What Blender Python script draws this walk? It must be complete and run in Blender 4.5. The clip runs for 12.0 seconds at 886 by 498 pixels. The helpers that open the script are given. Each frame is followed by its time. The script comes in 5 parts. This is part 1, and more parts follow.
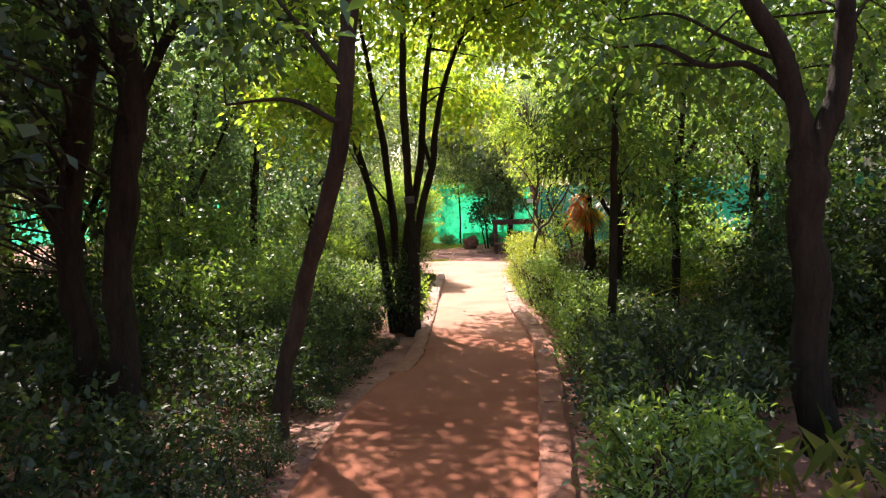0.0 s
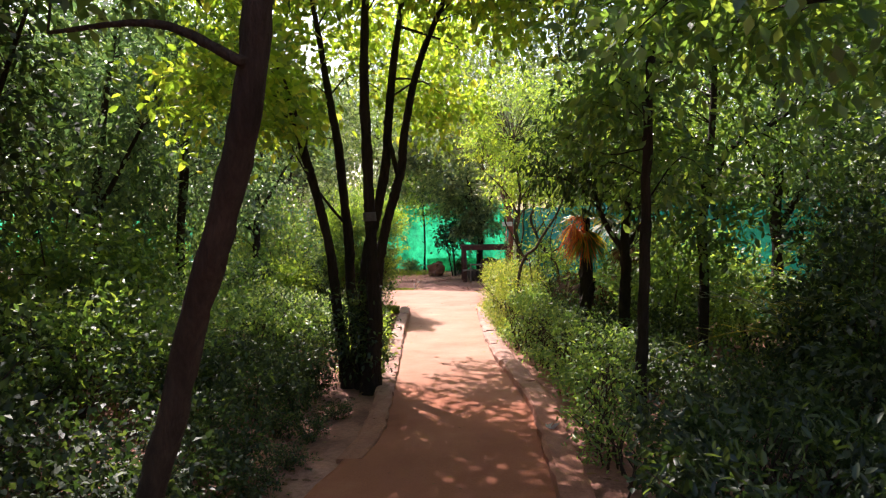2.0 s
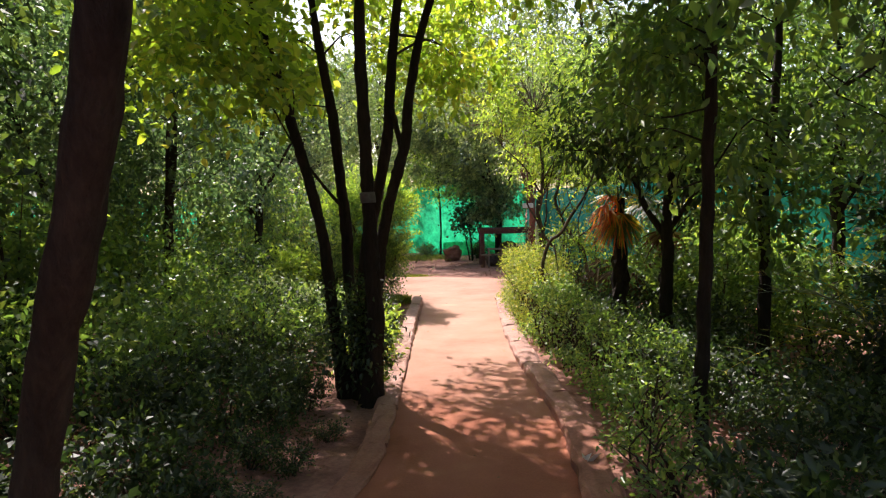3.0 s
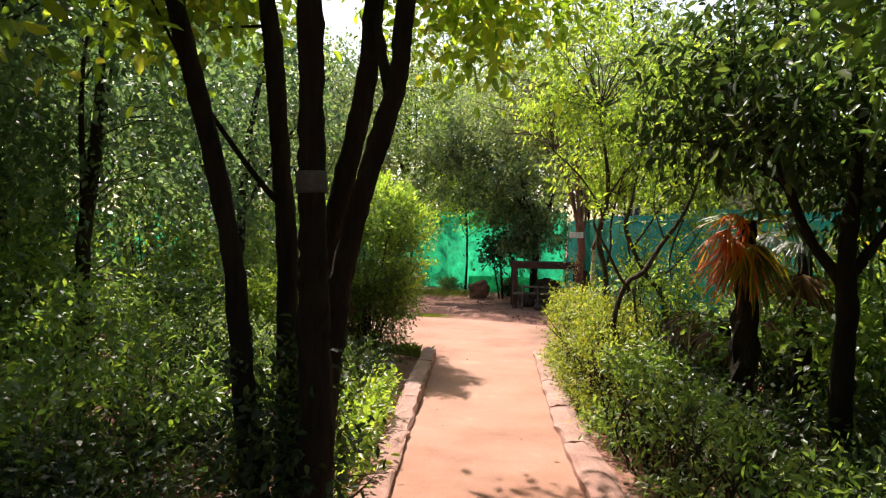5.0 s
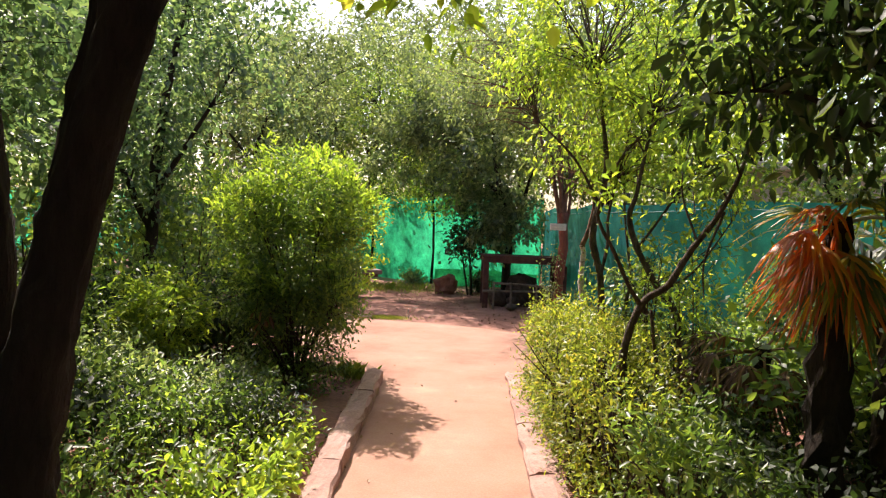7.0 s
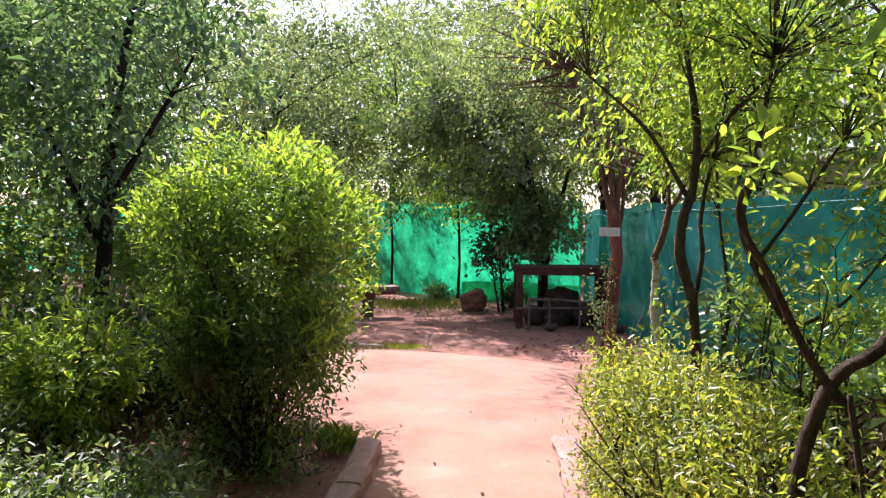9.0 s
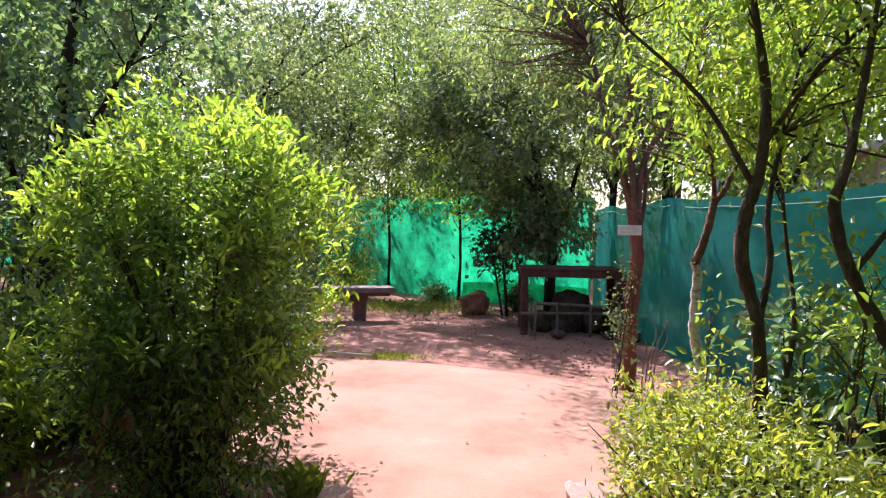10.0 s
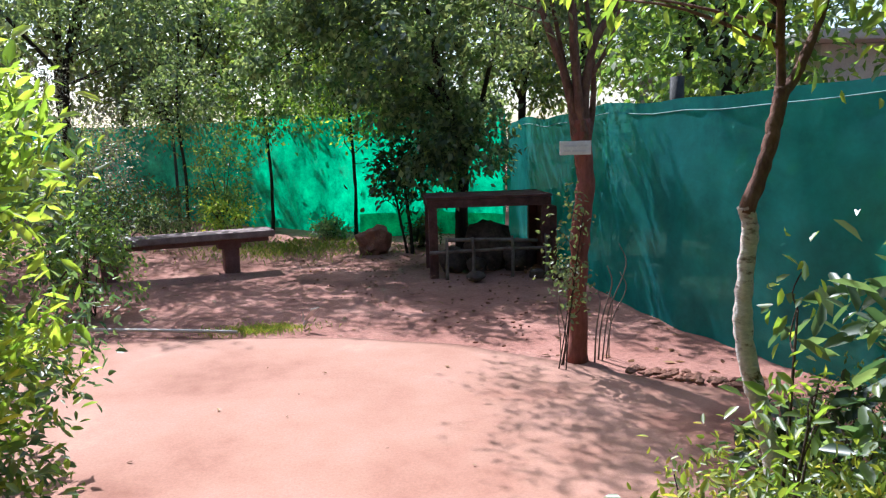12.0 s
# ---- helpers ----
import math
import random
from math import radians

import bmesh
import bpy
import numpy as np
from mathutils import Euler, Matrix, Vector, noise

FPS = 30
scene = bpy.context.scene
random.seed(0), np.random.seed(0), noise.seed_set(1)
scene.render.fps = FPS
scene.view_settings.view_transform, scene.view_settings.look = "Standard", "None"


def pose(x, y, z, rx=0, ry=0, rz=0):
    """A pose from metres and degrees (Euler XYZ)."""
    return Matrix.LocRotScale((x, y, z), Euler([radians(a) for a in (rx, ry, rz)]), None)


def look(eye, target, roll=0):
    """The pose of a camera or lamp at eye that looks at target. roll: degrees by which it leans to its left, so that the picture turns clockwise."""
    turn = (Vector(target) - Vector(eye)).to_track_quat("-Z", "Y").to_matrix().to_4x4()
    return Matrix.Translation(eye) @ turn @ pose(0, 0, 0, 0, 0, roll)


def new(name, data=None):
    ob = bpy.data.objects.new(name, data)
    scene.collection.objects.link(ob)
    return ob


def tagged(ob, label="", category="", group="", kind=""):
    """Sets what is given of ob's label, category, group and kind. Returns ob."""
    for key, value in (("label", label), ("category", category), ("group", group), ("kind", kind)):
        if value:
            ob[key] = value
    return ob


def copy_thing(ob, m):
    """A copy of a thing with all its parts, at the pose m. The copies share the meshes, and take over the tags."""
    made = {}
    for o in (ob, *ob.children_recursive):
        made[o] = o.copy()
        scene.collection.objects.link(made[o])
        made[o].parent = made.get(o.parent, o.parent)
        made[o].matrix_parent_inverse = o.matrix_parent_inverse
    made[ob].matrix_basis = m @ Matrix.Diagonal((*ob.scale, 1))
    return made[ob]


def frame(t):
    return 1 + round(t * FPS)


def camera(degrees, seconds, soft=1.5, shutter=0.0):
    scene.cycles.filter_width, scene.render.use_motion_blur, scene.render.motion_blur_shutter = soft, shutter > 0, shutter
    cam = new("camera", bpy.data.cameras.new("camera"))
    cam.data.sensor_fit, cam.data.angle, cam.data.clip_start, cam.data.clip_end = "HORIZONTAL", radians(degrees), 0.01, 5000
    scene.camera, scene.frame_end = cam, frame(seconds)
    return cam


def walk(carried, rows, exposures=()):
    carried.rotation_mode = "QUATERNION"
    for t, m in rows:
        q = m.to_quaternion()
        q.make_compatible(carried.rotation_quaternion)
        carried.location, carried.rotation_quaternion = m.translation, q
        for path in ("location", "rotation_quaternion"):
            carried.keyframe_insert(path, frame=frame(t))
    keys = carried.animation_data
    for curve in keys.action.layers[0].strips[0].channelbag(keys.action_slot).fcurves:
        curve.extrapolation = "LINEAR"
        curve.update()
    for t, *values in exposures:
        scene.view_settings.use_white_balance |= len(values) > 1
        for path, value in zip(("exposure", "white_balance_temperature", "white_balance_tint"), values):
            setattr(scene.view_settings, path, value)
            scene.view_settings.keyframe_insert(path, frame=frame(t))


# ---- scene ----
cam = camera(66.1, 12.0, soft=1.25)
PATH = [
    (0, (0.302, -0.19, 1.507), (0.243, 1.803, 1.356), -1.8),
    (0.5, (0.285, 0.226, 1.49), (0.26, 2.223, 1.386), -1.2),
    (1, (0.236, 0.61, 1.476), (0.246, 2.608, 1.391), -1.8),
    (1.5, (0.199, 1.074, 1.453), (0.265, 3.07, 1.339), -1.9),
    (2, (0.169, 1.525, 1.446), (0.229, 3.523, 1.364), -0.7),
    (2.5, (0.185, 1.997, 1.44), (0.189, 3.993, 1.311), 0.1),
    (3, (0.242, 2.439, 1.437), (0.247, 4.435, 1.304), -1.1),
    (3.2, (0.299, 2.631, 1.461), (0.308, 4.627, 1.349), -1.3),
    (5, (0.283, 4.929, 1.315), (0.207, 6.927, 1.276), 1.4),
    (5.5, (0.321, 5.331, 1.329), (0.287, 7.331, 1.302), 1.3),
    (6, (0.377, 5.748, 1.343), (0.374, 7.748, 1.313), 1.8),
    (6.5, (0.382, 6.14, 1.343), (0.338, 8.139, 1.31), 2.7),
    (6.7, (0.39, 6.294, 1.353), (0.385, 8.294, 1.294), 2.8),
    (8.3, (0.463, 7.468, 1.38), (0.469, 9.466, 1.283), 0.9),
    (8.5, (0.475, 7.665, 1.38), (0.499, 9.664, 1.36), 0.7),
    (9, (0.499, 8.168, 1.388), (0.413, 10.165, 1.328), 0.6),
    (9.5, (0.484, 8.553, 1.372), (0.362, 10.547, 1.271), 0.0),
    (10, (0.535, 9.015, 1.376), (0.438, 11.011, 1.309), 1.1),
    (10.5, (0.565, 9.515, 1.383), (0.47, 11.509, 1.255), 2.4),
    (11, (0.584, 9.897, 1.4), (0.607, 11.896, 1.337), 0.6),
    (11.5, (0.615, 10.305, 1.412), (0.713, 12.291, 1.198), 0.7),
    (12, (0.622, 10.74, 1.418), (0.802, 12.709, 1.113), -1.5),
]
EXPOSURES = [(0.0, 1.7, 6700, 17), (1.0, 1.65, 6550, 19), (2.0, 1.34, 6500, 20), (3.0, 1.15, 6500, 18), (5.0, 1.0, 6800, 15), (6.0, 1.12, 6950, 17), (6.5, 1.12, 7000, 18), (8.5, 1.2, 6200, 26), (10.5, 1.27, 5850, 22), (11.5, 1.3, 5600, 18), (12.0, 1.02, 5500, 15)]
walk(cam, [(t, look(eye, target, roll)) for t, eye, target, roll in PATH], EXPOSURES)

# ---- light ----
SUN_TO = Vector((-0.42, 0.91, 1.25)).normalized()
world = bpy.data.worlds.new("sky")
scene.world = world
world.use_nodes = True
sky = world.node_tree.nodes.new("ShaderNodeTexSky")
sky.sky_type, sky.sun_disc = "NISHITA", False
sky.sun_elevation, sky.sun_rotation = math.asin(SUN_TO.z), math.atan2(SUN_TO.x, SUN_TO.y)
sky.dust_density, sky.air_density = 2.5, 1.2
world.node_tree.links.new(sky.outputs[0], world.node_tree.nodes["Background"].inputs[0])
world.node_tree.nodes["Background"].inputs[1].default_value = 0.13
sun = new("sun", bpy.data.lights.new("sun", "SUN"))
sun.data.energy, sun.data.angle, sun.data.color = 4.7, radians(0.6), (1.0, 0.95, 0.88)
sun.matrix_world = look(SUN_TO * 60, (0, 0, 0))


# ---- materials ----
def nodes_of(name):
    m = bpy.data.materials.new(name)
    m.use_nodes = True
    t = m.node_tree
    return m, t, t.nodes, t.links


def ramp(t, stops):
    r = t.nodes.new("ShaderNodeValToRGB")
    e = r.color_ramp.elements
    while len(e) < len(stops):
        e.new(0.5)
    for k, (p, c) in enumerate(stops):
        e[k].position, e[k].color = p, (*c, 1)
    return r


def noise_node(t, scale, detail=4.0, rough=0.6, coords=None):
    n = t.nodes.new("ShaderNodeTexNoise")
    n.inputs["Scale"].default_value, n.inputs["Detail"].default_value, n.inputs["Roughness"].default_value = scale, detail, rough
    if coords:
        t.links.new(coords, n.inputs["Vector"])
    return n


def surface(name, stops, scale, rough=0.8, fine=40.0, bump=0.3, fine_mix=0.35, stretch=(1, 1, 1), metal=0.0, dist=0.01, world_space=True):
    """A matt surface: broad stains through a ramp, a fine grain over it, and relief."""
    m, t, n, l = nodes_of(name)
    b = n["Principled BSDF"]
    geo = n.new("ShaderNodeNewGeometry") if world_space else n.new("ShaderNodeTexCoord")
    mp = n.new("ShaderNodeMapping")
    mp.inputs["Scale"].default_value = stretch
    l.new(geo.outputs["Position" if world_space else "Object"], mp.inputs["Vector"])
    broad = noise_node(t, scale, 5, 0.65, mp.outputs[0])
    grain = noise_node(t, fine, 6, 0.7, mp.outputs[0])
    r = ramp(t, stops)
    l.new(broad.outputs["Fac"], r.inputs[0])
    g = ramp(t, [(0.3, (0.55, 0.55, 0.55)), (0.7, (1.3, 1.3, 1.3))])
    l.new(grain.outputs["Fac"], g.inputs[0])
    mix = n.new("ShaderNodeMixRGB")
    mix.blend_type = "MULTIPLY"
    mix.inputs[0].default_value = fine_mix
    l.new(r.outputs[0], mix.inputs[1])
    l.new(g.outputs[0], mix.inputs[2])
    l.new(mix.outputs[0], b.inputs["Base Color"])
    b.inputs["Roughness"].default_value, b.inputs["Metallic"].default_value = rough, metal
    b.inputs["Specular IOR Level"].default_value = 0.25
    bp = n.new("ShaderNodeBump")
    bp.inputs["Strength"].default_value, bp.inputs["Distance"].default_value = bump, dist
    l.new(grain.outputs["Fac"], bp.inputs["Height"])
    l.new(bp.outputs[0], b.inputs["Normal"])
    return m


def leafy(name, stops, through_col, glow=0.5, gloss=0.055, rough=0.42):
    """Leaf: each leaf its own tint, light passes through it, a little sheen."""
    m, t, n, l = nodes_of(name)
    n.remove(n["Principled BSDF"])
    out = n["Material Output"]
    geo = n.new("ShaderNodeNewGeometry")
    r = ramp(t, stops)
    l.new(geo.outputs["Random Per Island"], r.inputs[0])
    nz = noise_node(t, 1.6, 3, 0.6, geo.outputs["Position"])
    nr = ramp(t, [(0.3, (0.65, 0.68, 0.7)), (0.7, (1.3, 1.25, 1.1))])
    l.new(nz.outputs["Fac"], nr.inputs[0])
    mul = n.new("ShaderNodeMixRGB")
    mul.blend_type = "MULTIPLY"
    mul.inputs[0].default_value = 0.8
    l.new(r.outputs[0], mul.inputs[1])
    l.new(nr.outputs[0], mul.inputs[2])
    tint = n.new("ShaderNodeMixRGB")
    tint.blend_type = "MULTIPLY"
    tint.inputs[0].default_value = 1.0
    tint.inputs[2].default_value = (*through_col, 1)
    l.new(mul.outputs[0], tint.inputs[1])
    d, tr, g = n.new("ShaderNodeBsdfDiffuse"), n.new("ShaderNodeBsdfTranslucent"), n.new("ShaderNodeBsdfGlossy")
    l.new(mul.outputs[0], d.inputs[0])
    l.new(tint.outputs[0], tr.inputs[0])
    g.inputs["Roughness"].default_value = rough
    g.inputs["Color"].default_value = (1.0, 1.0, 0.98, 1)
    m1, m2 = n.new("ShaderNodeMixShader"), n.new("ShaderNodeMixShader")
    m1.inputs[0].default_value, m2.inputs[0].default_value = glow, gloss
    l.new(d.outputs[0], m1.inputs[1])
    l.new(tr.outputs[0], m1.inputs[2])
    l.new(m1.outputs[0], m2.inputs[1])
    l.new(g.outputs[0], m2.inputs[2])
    l.new(m2.outputs[0], out.inputs["Surface"])
    return m


LIME = leafy("leaf_lime", [(0, (0.10, 0.18, 0.035)), (0.4, (0.19, 0.29, 0.045)), (0.85, (0.32, 0.40, 0.07)), (1, (0.38, 0.35, 0.09))], (2.1, 2.0, 0.75), glow=0.65)
HEDGE_LEAF = leafy("leaf_hedge", [(0, (0.075, 0.115, 0.03)), (0.45, (0.16, 0.215, 0.042)), (0.85, (0.28, 0.32, 0.06)), (1, (0.36, 0.31, 0.08))], (1.9, 1.8, 0.75), glow=0.58, gloss=0.04)
TIP = leafy("leaf_young", [(0, (0.12, 0.20, 0.04)), (0.5, (0.22, 0.31, 0.055)), (1, (0.34, 0.40, 0.085))], (1.9, 2.0, 0.8), glow=0.6)
FRESH = leafy("leaf_fresh", [(0, (0.075, 0.14, 0.036)), (0.55, (0.14, 0.23, 0.046)), (1, (0.28, 0.36, 0.07))], (2.6, 2.35, 0.9), glow=0.6)
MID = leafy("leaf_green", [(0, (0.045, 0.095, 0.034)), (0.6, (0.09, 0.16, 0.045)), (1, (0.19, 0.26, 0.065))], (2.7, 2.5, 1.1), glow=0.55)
COOL = leafy("leaf_cool", [(0, (0.036, 0.075, 0.042)), (0.6, (0.075, 0.13, 0.068)), (1, (0.17, 0.235, 0.115))], (2.35, 2.3, 1.25), glow=0.5, gloss=0.05)
SAGE = leafy("leaf_sage", [(0, (0.06, 0.10, 0.056)), (0.6, (0.14, 0.195, 0.105)), (1, (0.29, 0.345, 0.185))], (2.3, 2.2, 1.15), glow=0.5)
GREYLEAF = leafy("leaf_grey", [(0, (0.10, 0.095, 0.07)), (0.6, (0.20, 0.19, 0.14)), (1, (0.34, 0.31, 0.25))], (1.3, 1.3, 1.0), glow=0.4, gloss=0.08)
# Darker than plain leaf green: woodland shade is put into the colour.
DARK_SHADED = leafy("leaf_dark_shaded", [(0, (0.013, 0.028, 0.013)), (0.6, (0.026, 0.048, 0.019)), (1, (0.075, 0.105, 0.036))], (2.2, 2.2, 0.9), gloss=0.04, rough=0.5)
OLIVE = leafy("leaf_olive", [(0, (0.07, 0.11, 0.062)), (0.6, (0.125, 0.17, 0.088)), (1, (0.22, 0.265, 0.13))], (2.0, 2.0, 0.95))
DRY = leafy("leaf_dry", [(0, (0.09, 0.04, 0.02)), (0.5, (0.18, 0.095, 0.045)), (1, (0.34, 0.23, 0.12))], (1.2, 1.0, 0.7), glow=0.2, gloss=0.02)
RUST = leafy("frond_rust", [(0, (0.42, 0.09, 0.012)), (0.5, (0.66, 0.21, 0.02)), (1, (0.68, 0.40, 0.05))], (1.5, 1.2, 0.45), glow=0.6)
FROND = leafy("frond_green", [(0, (0.06, 0.10, 0.02)), (0.5, (0.18, 0.20, 0.02)), (1, (0.52, 0.38, 0.03))], (1.8, 1.7, 0.5), glow=0.6)
GREYFROND = leafy("frond_grey", [(0, (0.07, 0.09, 0.045)), (1, (0.22, 0.23, 0.14))], (1.4, 1.5, 0.9), gloss=0.14)
GRASS = leafy("grass_blade", [(0, (0.13, 0.18, 0.04)), (0.7, (0.21, 0.26, 0.06)), (1, (0.36, 0.32, 0.12))], (2.0, 2.0, 0.7))
BARK = surface("bark_dark", [(0.3, (0.017, 0.012, 0.0085)), (0.7, (0.055, 0.037, 0.026))], 6, 0.95, 38, 1.0, 0.85, (1, 1, 0.22), dist=0.035)
BARK_BROWN = surface("bark_brown", [(0.3, (0.034, 0.022, 0.016)), (0.7, (0.10, 0.065, 0.046))], 6, 0.92, 38, 1.0, 0.85, (1, 1, 0.25), dist=0.03)
BARK_PALE = surface("bark_pale", [(0.30, (0.10, 0.07, 0.055)), (0.37, (0.40, 0.33, 0.28)), (0.43, (0.70, 0.64, 0.57)), (0.72, (0.82, 0.78, 0.72))], 22, 0.85, 70, 1.0, 0.6, (0.7, 0.7, 1.5), dist=0.02)
BARK_UMBER = surface("bark_umber", [(0.3, (0.10, 0.052, 0.038)), (0.7, (0.26, 0.145, 0.105))], 14, 0.9, 60, 0.9, 0.7, (1, 1, 0.5), dist=0.02)
BARK_TAN = surface("bark_tan", [(0.3, (0.05, 0.034, 0.025)), (0.55, (0.11, 0.078, 0.058)), (0.75, (0.21, 0.16, 0.125))], 16, 0.92, 60, 1.0, 0.8, (1, 1, 0.45), dist=0.025)
BARK_RED = surface("bark_red_painted", [(0.3, (0.16, 0.055, 0.04)), (0.7, (0.27, 0.10, 0.075))], 7, 0.85, 50, 0.8, 0.6, (1, 1, 0.35))
SOIL = surface("red_soil", [(0.28, (0.14, 0.06, 0.044)), (0.45, (0.31, 0.145, 0.108)), (0.6, (0.37, 0.185, 0.14)), (0.75, (0.46, 0.26, 0.2))], 1.3, 0.95, 28, 0.8, 0.7, dist=0.02)
CONCRETE = surface("pink_concrete", [(0.28, (0.25, 0.115, 0.075)), (0.42, (0.33, 0.168, 0.116)), (0.5, (0.35, 0.19, 0.132)), (0.6, (0.38, 0.208, 0.15)), (0.75, (0.44, 0.28, 0.196))], 1.3, 0.85, 70, 0.25, 0.35)


def earth_shade_end(mat, tint, y0, y1):
    """Red earth tint with tree shade painted into it, over one end of a surface, with a ragged border."""
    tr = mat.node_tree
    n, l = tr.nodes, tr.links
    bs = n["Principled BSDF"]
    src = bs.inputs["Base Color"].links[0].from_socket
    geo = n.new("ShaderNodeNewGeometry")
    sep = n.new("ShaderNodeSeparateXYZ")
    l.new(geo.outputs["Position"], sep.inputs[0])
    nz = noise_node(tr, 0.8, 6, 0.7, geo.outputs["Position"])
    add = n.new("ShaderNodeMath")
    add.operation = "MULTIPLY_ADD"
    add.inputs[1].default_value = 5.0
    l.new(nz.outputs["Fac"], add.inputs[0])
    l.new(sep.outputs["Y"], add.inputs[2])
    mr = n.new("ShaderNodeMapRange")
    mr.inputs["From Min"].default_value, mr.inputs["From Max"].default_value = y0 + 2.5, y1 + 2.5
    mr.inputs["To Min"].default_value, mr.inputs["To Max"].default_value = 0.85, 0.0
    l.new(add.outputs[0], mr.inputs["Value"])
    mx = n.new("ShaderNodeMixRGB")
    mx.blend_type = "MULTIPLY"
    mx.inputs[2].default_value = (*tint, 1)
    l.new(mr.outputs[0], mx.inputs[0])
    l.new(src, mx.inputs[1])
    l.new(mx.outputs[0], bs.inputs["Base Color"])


def earth_shade_patch(mat, tint, centre, near, far):
    """Red earth and tree shadow painted as one patch round one place, with a ragged border."""
    tr = mat.node_tree
    n, l = tr.nodes, tr.links
    bs = n["Principled BSDF"]
    src = bs.inputs["Base Color"].links[0].from_socket
    geo = n.new("ShaderNodeNewGeometry")
    dist = n.new("ShaderNodeVectorMath")
    dist.operation = "DISTANCE"
    dist.inputs[1].default_value = centre
    l.new(geo.outputs["Position"], dist.inputs[0])
    nz = noise_node(tr, 2.2, 6, 0.7, geo.outputs["Position"])
    add = n.new("ShaderNodeMath")
    add.operation = "MULTIPLY_ADD"
    add.inputs[1].default_value = 1.6
    l.new(nz.outputs["Fac"], add.inputs[0])
    l.new(dist.outputs["Value"], add.inputs[2])
    mr = n.new("ShaderNodeMapRange")
    mr.inputs["From Min"].default_value, mr.inputs["From Max"].default_value = near + 0.8, far + 0.8
    mr.inputs["To Min"].default_value, mr.inputs["To Max"].default_value = 0.9, 0.0
    l.new(add.outputs[0], mr.inputs["Value"])
    mx = n.new("ShaderNodeMixRGB")
    mx.blend_type = "MULTIPLY"
    mx.inputs[2].default_value = (*tint, 1)
    l.new(mr.outputs[0], mx.inputs[0])
    l.new(src, mx.inputs[1])
    l.new(mx.outputs[0], bs.inputs["Base Color"])


# Slab's right corner: tree shadow painted in together with the red earth.
earth_shade_patch(CONCRETE, (0.66, 0.50, 0.47), (2.9, 13.5, 0), 0.55, 1.15)
# Near end: reddened by earth and darkened with painted tree shade.
earth_shade_end(CONCRETE, (0.80, 0.42, 0.26), 6.8, 9.0)
KERB = surface("kerb_concrete", [(0.25, (0.27, 0.15, 0.12)), (0.55, (0.40, 0.245, 0.205)), (0.8, (0.52, 0.36, 0.31))], 4, 0.9, 60, 0.6, 0.55)
# Same earth tint and painted shade on the kerbs.
earth_shade_end(KERB, (0.8, 0.5, 0.36), 6.0, 9.5)
BENCHSTONE = surface("bench_red_stone", [(0.3, (0.13, 0.05, 0.045)), (0.7, (0.24, 0.11, 0.095))], 5, 0.75, 60, 0.5, 0.5)
BENCHTOP = surface("bench_worn_top", [(0.3, (0.16, 0.095, 0.085)), (0.7, (0.32, 0.235, 0.215))], 6, 0.7, 60, 0.5, 0.5)
WOOD = surface("red_weathered_wood", [(0.3, (0.075, 0.03, 0.026)), (0.7, (0.17, 0.075, 0.062))], 6, 0.8, 50, 0.6, 0.6)
STICK = surface("grey_stick", [(0.3, (0.12, 0.085, 0.066)), (0.7, (0.27, 0.20, 0.16))], 8, 0.9, 60, 0.6, 0.6)
ROCK = surface("rust_rock", [(0.3, (0.17, 0.075, 0.05)), (0.6, (0.30, 0.15, 0.10)), (0.8, (0.42, 0.27, 0.21))], 9, 0.9, 45, 0.9, 0.6)
STONE = surface("brown_stone", [(0.3, (0.05, 0.032, 0.026)), (0.7, (0.15, 0.10, 0.08))], 9, 0.9, 45, 0.9, 0.6)
WHITE = surface("white_plate", [(0.3, (0.62, 0.60, 0.58)), (0.7, (0.80, 0.79, 0.77))], 12, 0.5, 80, 0.1, 0.2)
GREYINK = surface("grey_ink", [(0.3, (0.56, 0.55, 0.56)), (0.7, (0.68, 0.67, 0.68))], 12, 0.6, 80, 0.1, 0.2)
TAPE = surface("grey_tape", [(0.3, (0.08, 0.07, 0.06)), (0.7, (0.15, 0.135, 0.12))], 8, 0.7, 60, 0.4, 0.5)
PIPE = surface("pale_pipe", [(0.3, (0.55, 0.48, 0.42)), (0.7, (0.72, 0.66, 0.6))], 6, 0.6, 60, 0.2, 0.3)
POSTMETAL = surface("dark_post", [(0.3, (0.03, 0.032, 0.03)), (0.7, (0.07, 0.07, 0.065))], 6, 0.7, 60, 0.4, 0.5)
ROPE = surface("pale_rope", [(0.3, (0.12, 0.26, 0.25)), (0.7, (0.24, 0.40, 0.38))], 20, 0.8, 80, 0.4, 0.4)
PALEWALL = surface("pale_wall", [(0.3, (0.42, 0.40, 0.37)), (0.7, (0.58, 0.56, 0.52))], 1.5, 0.9, 30, 0.3, 0.4)


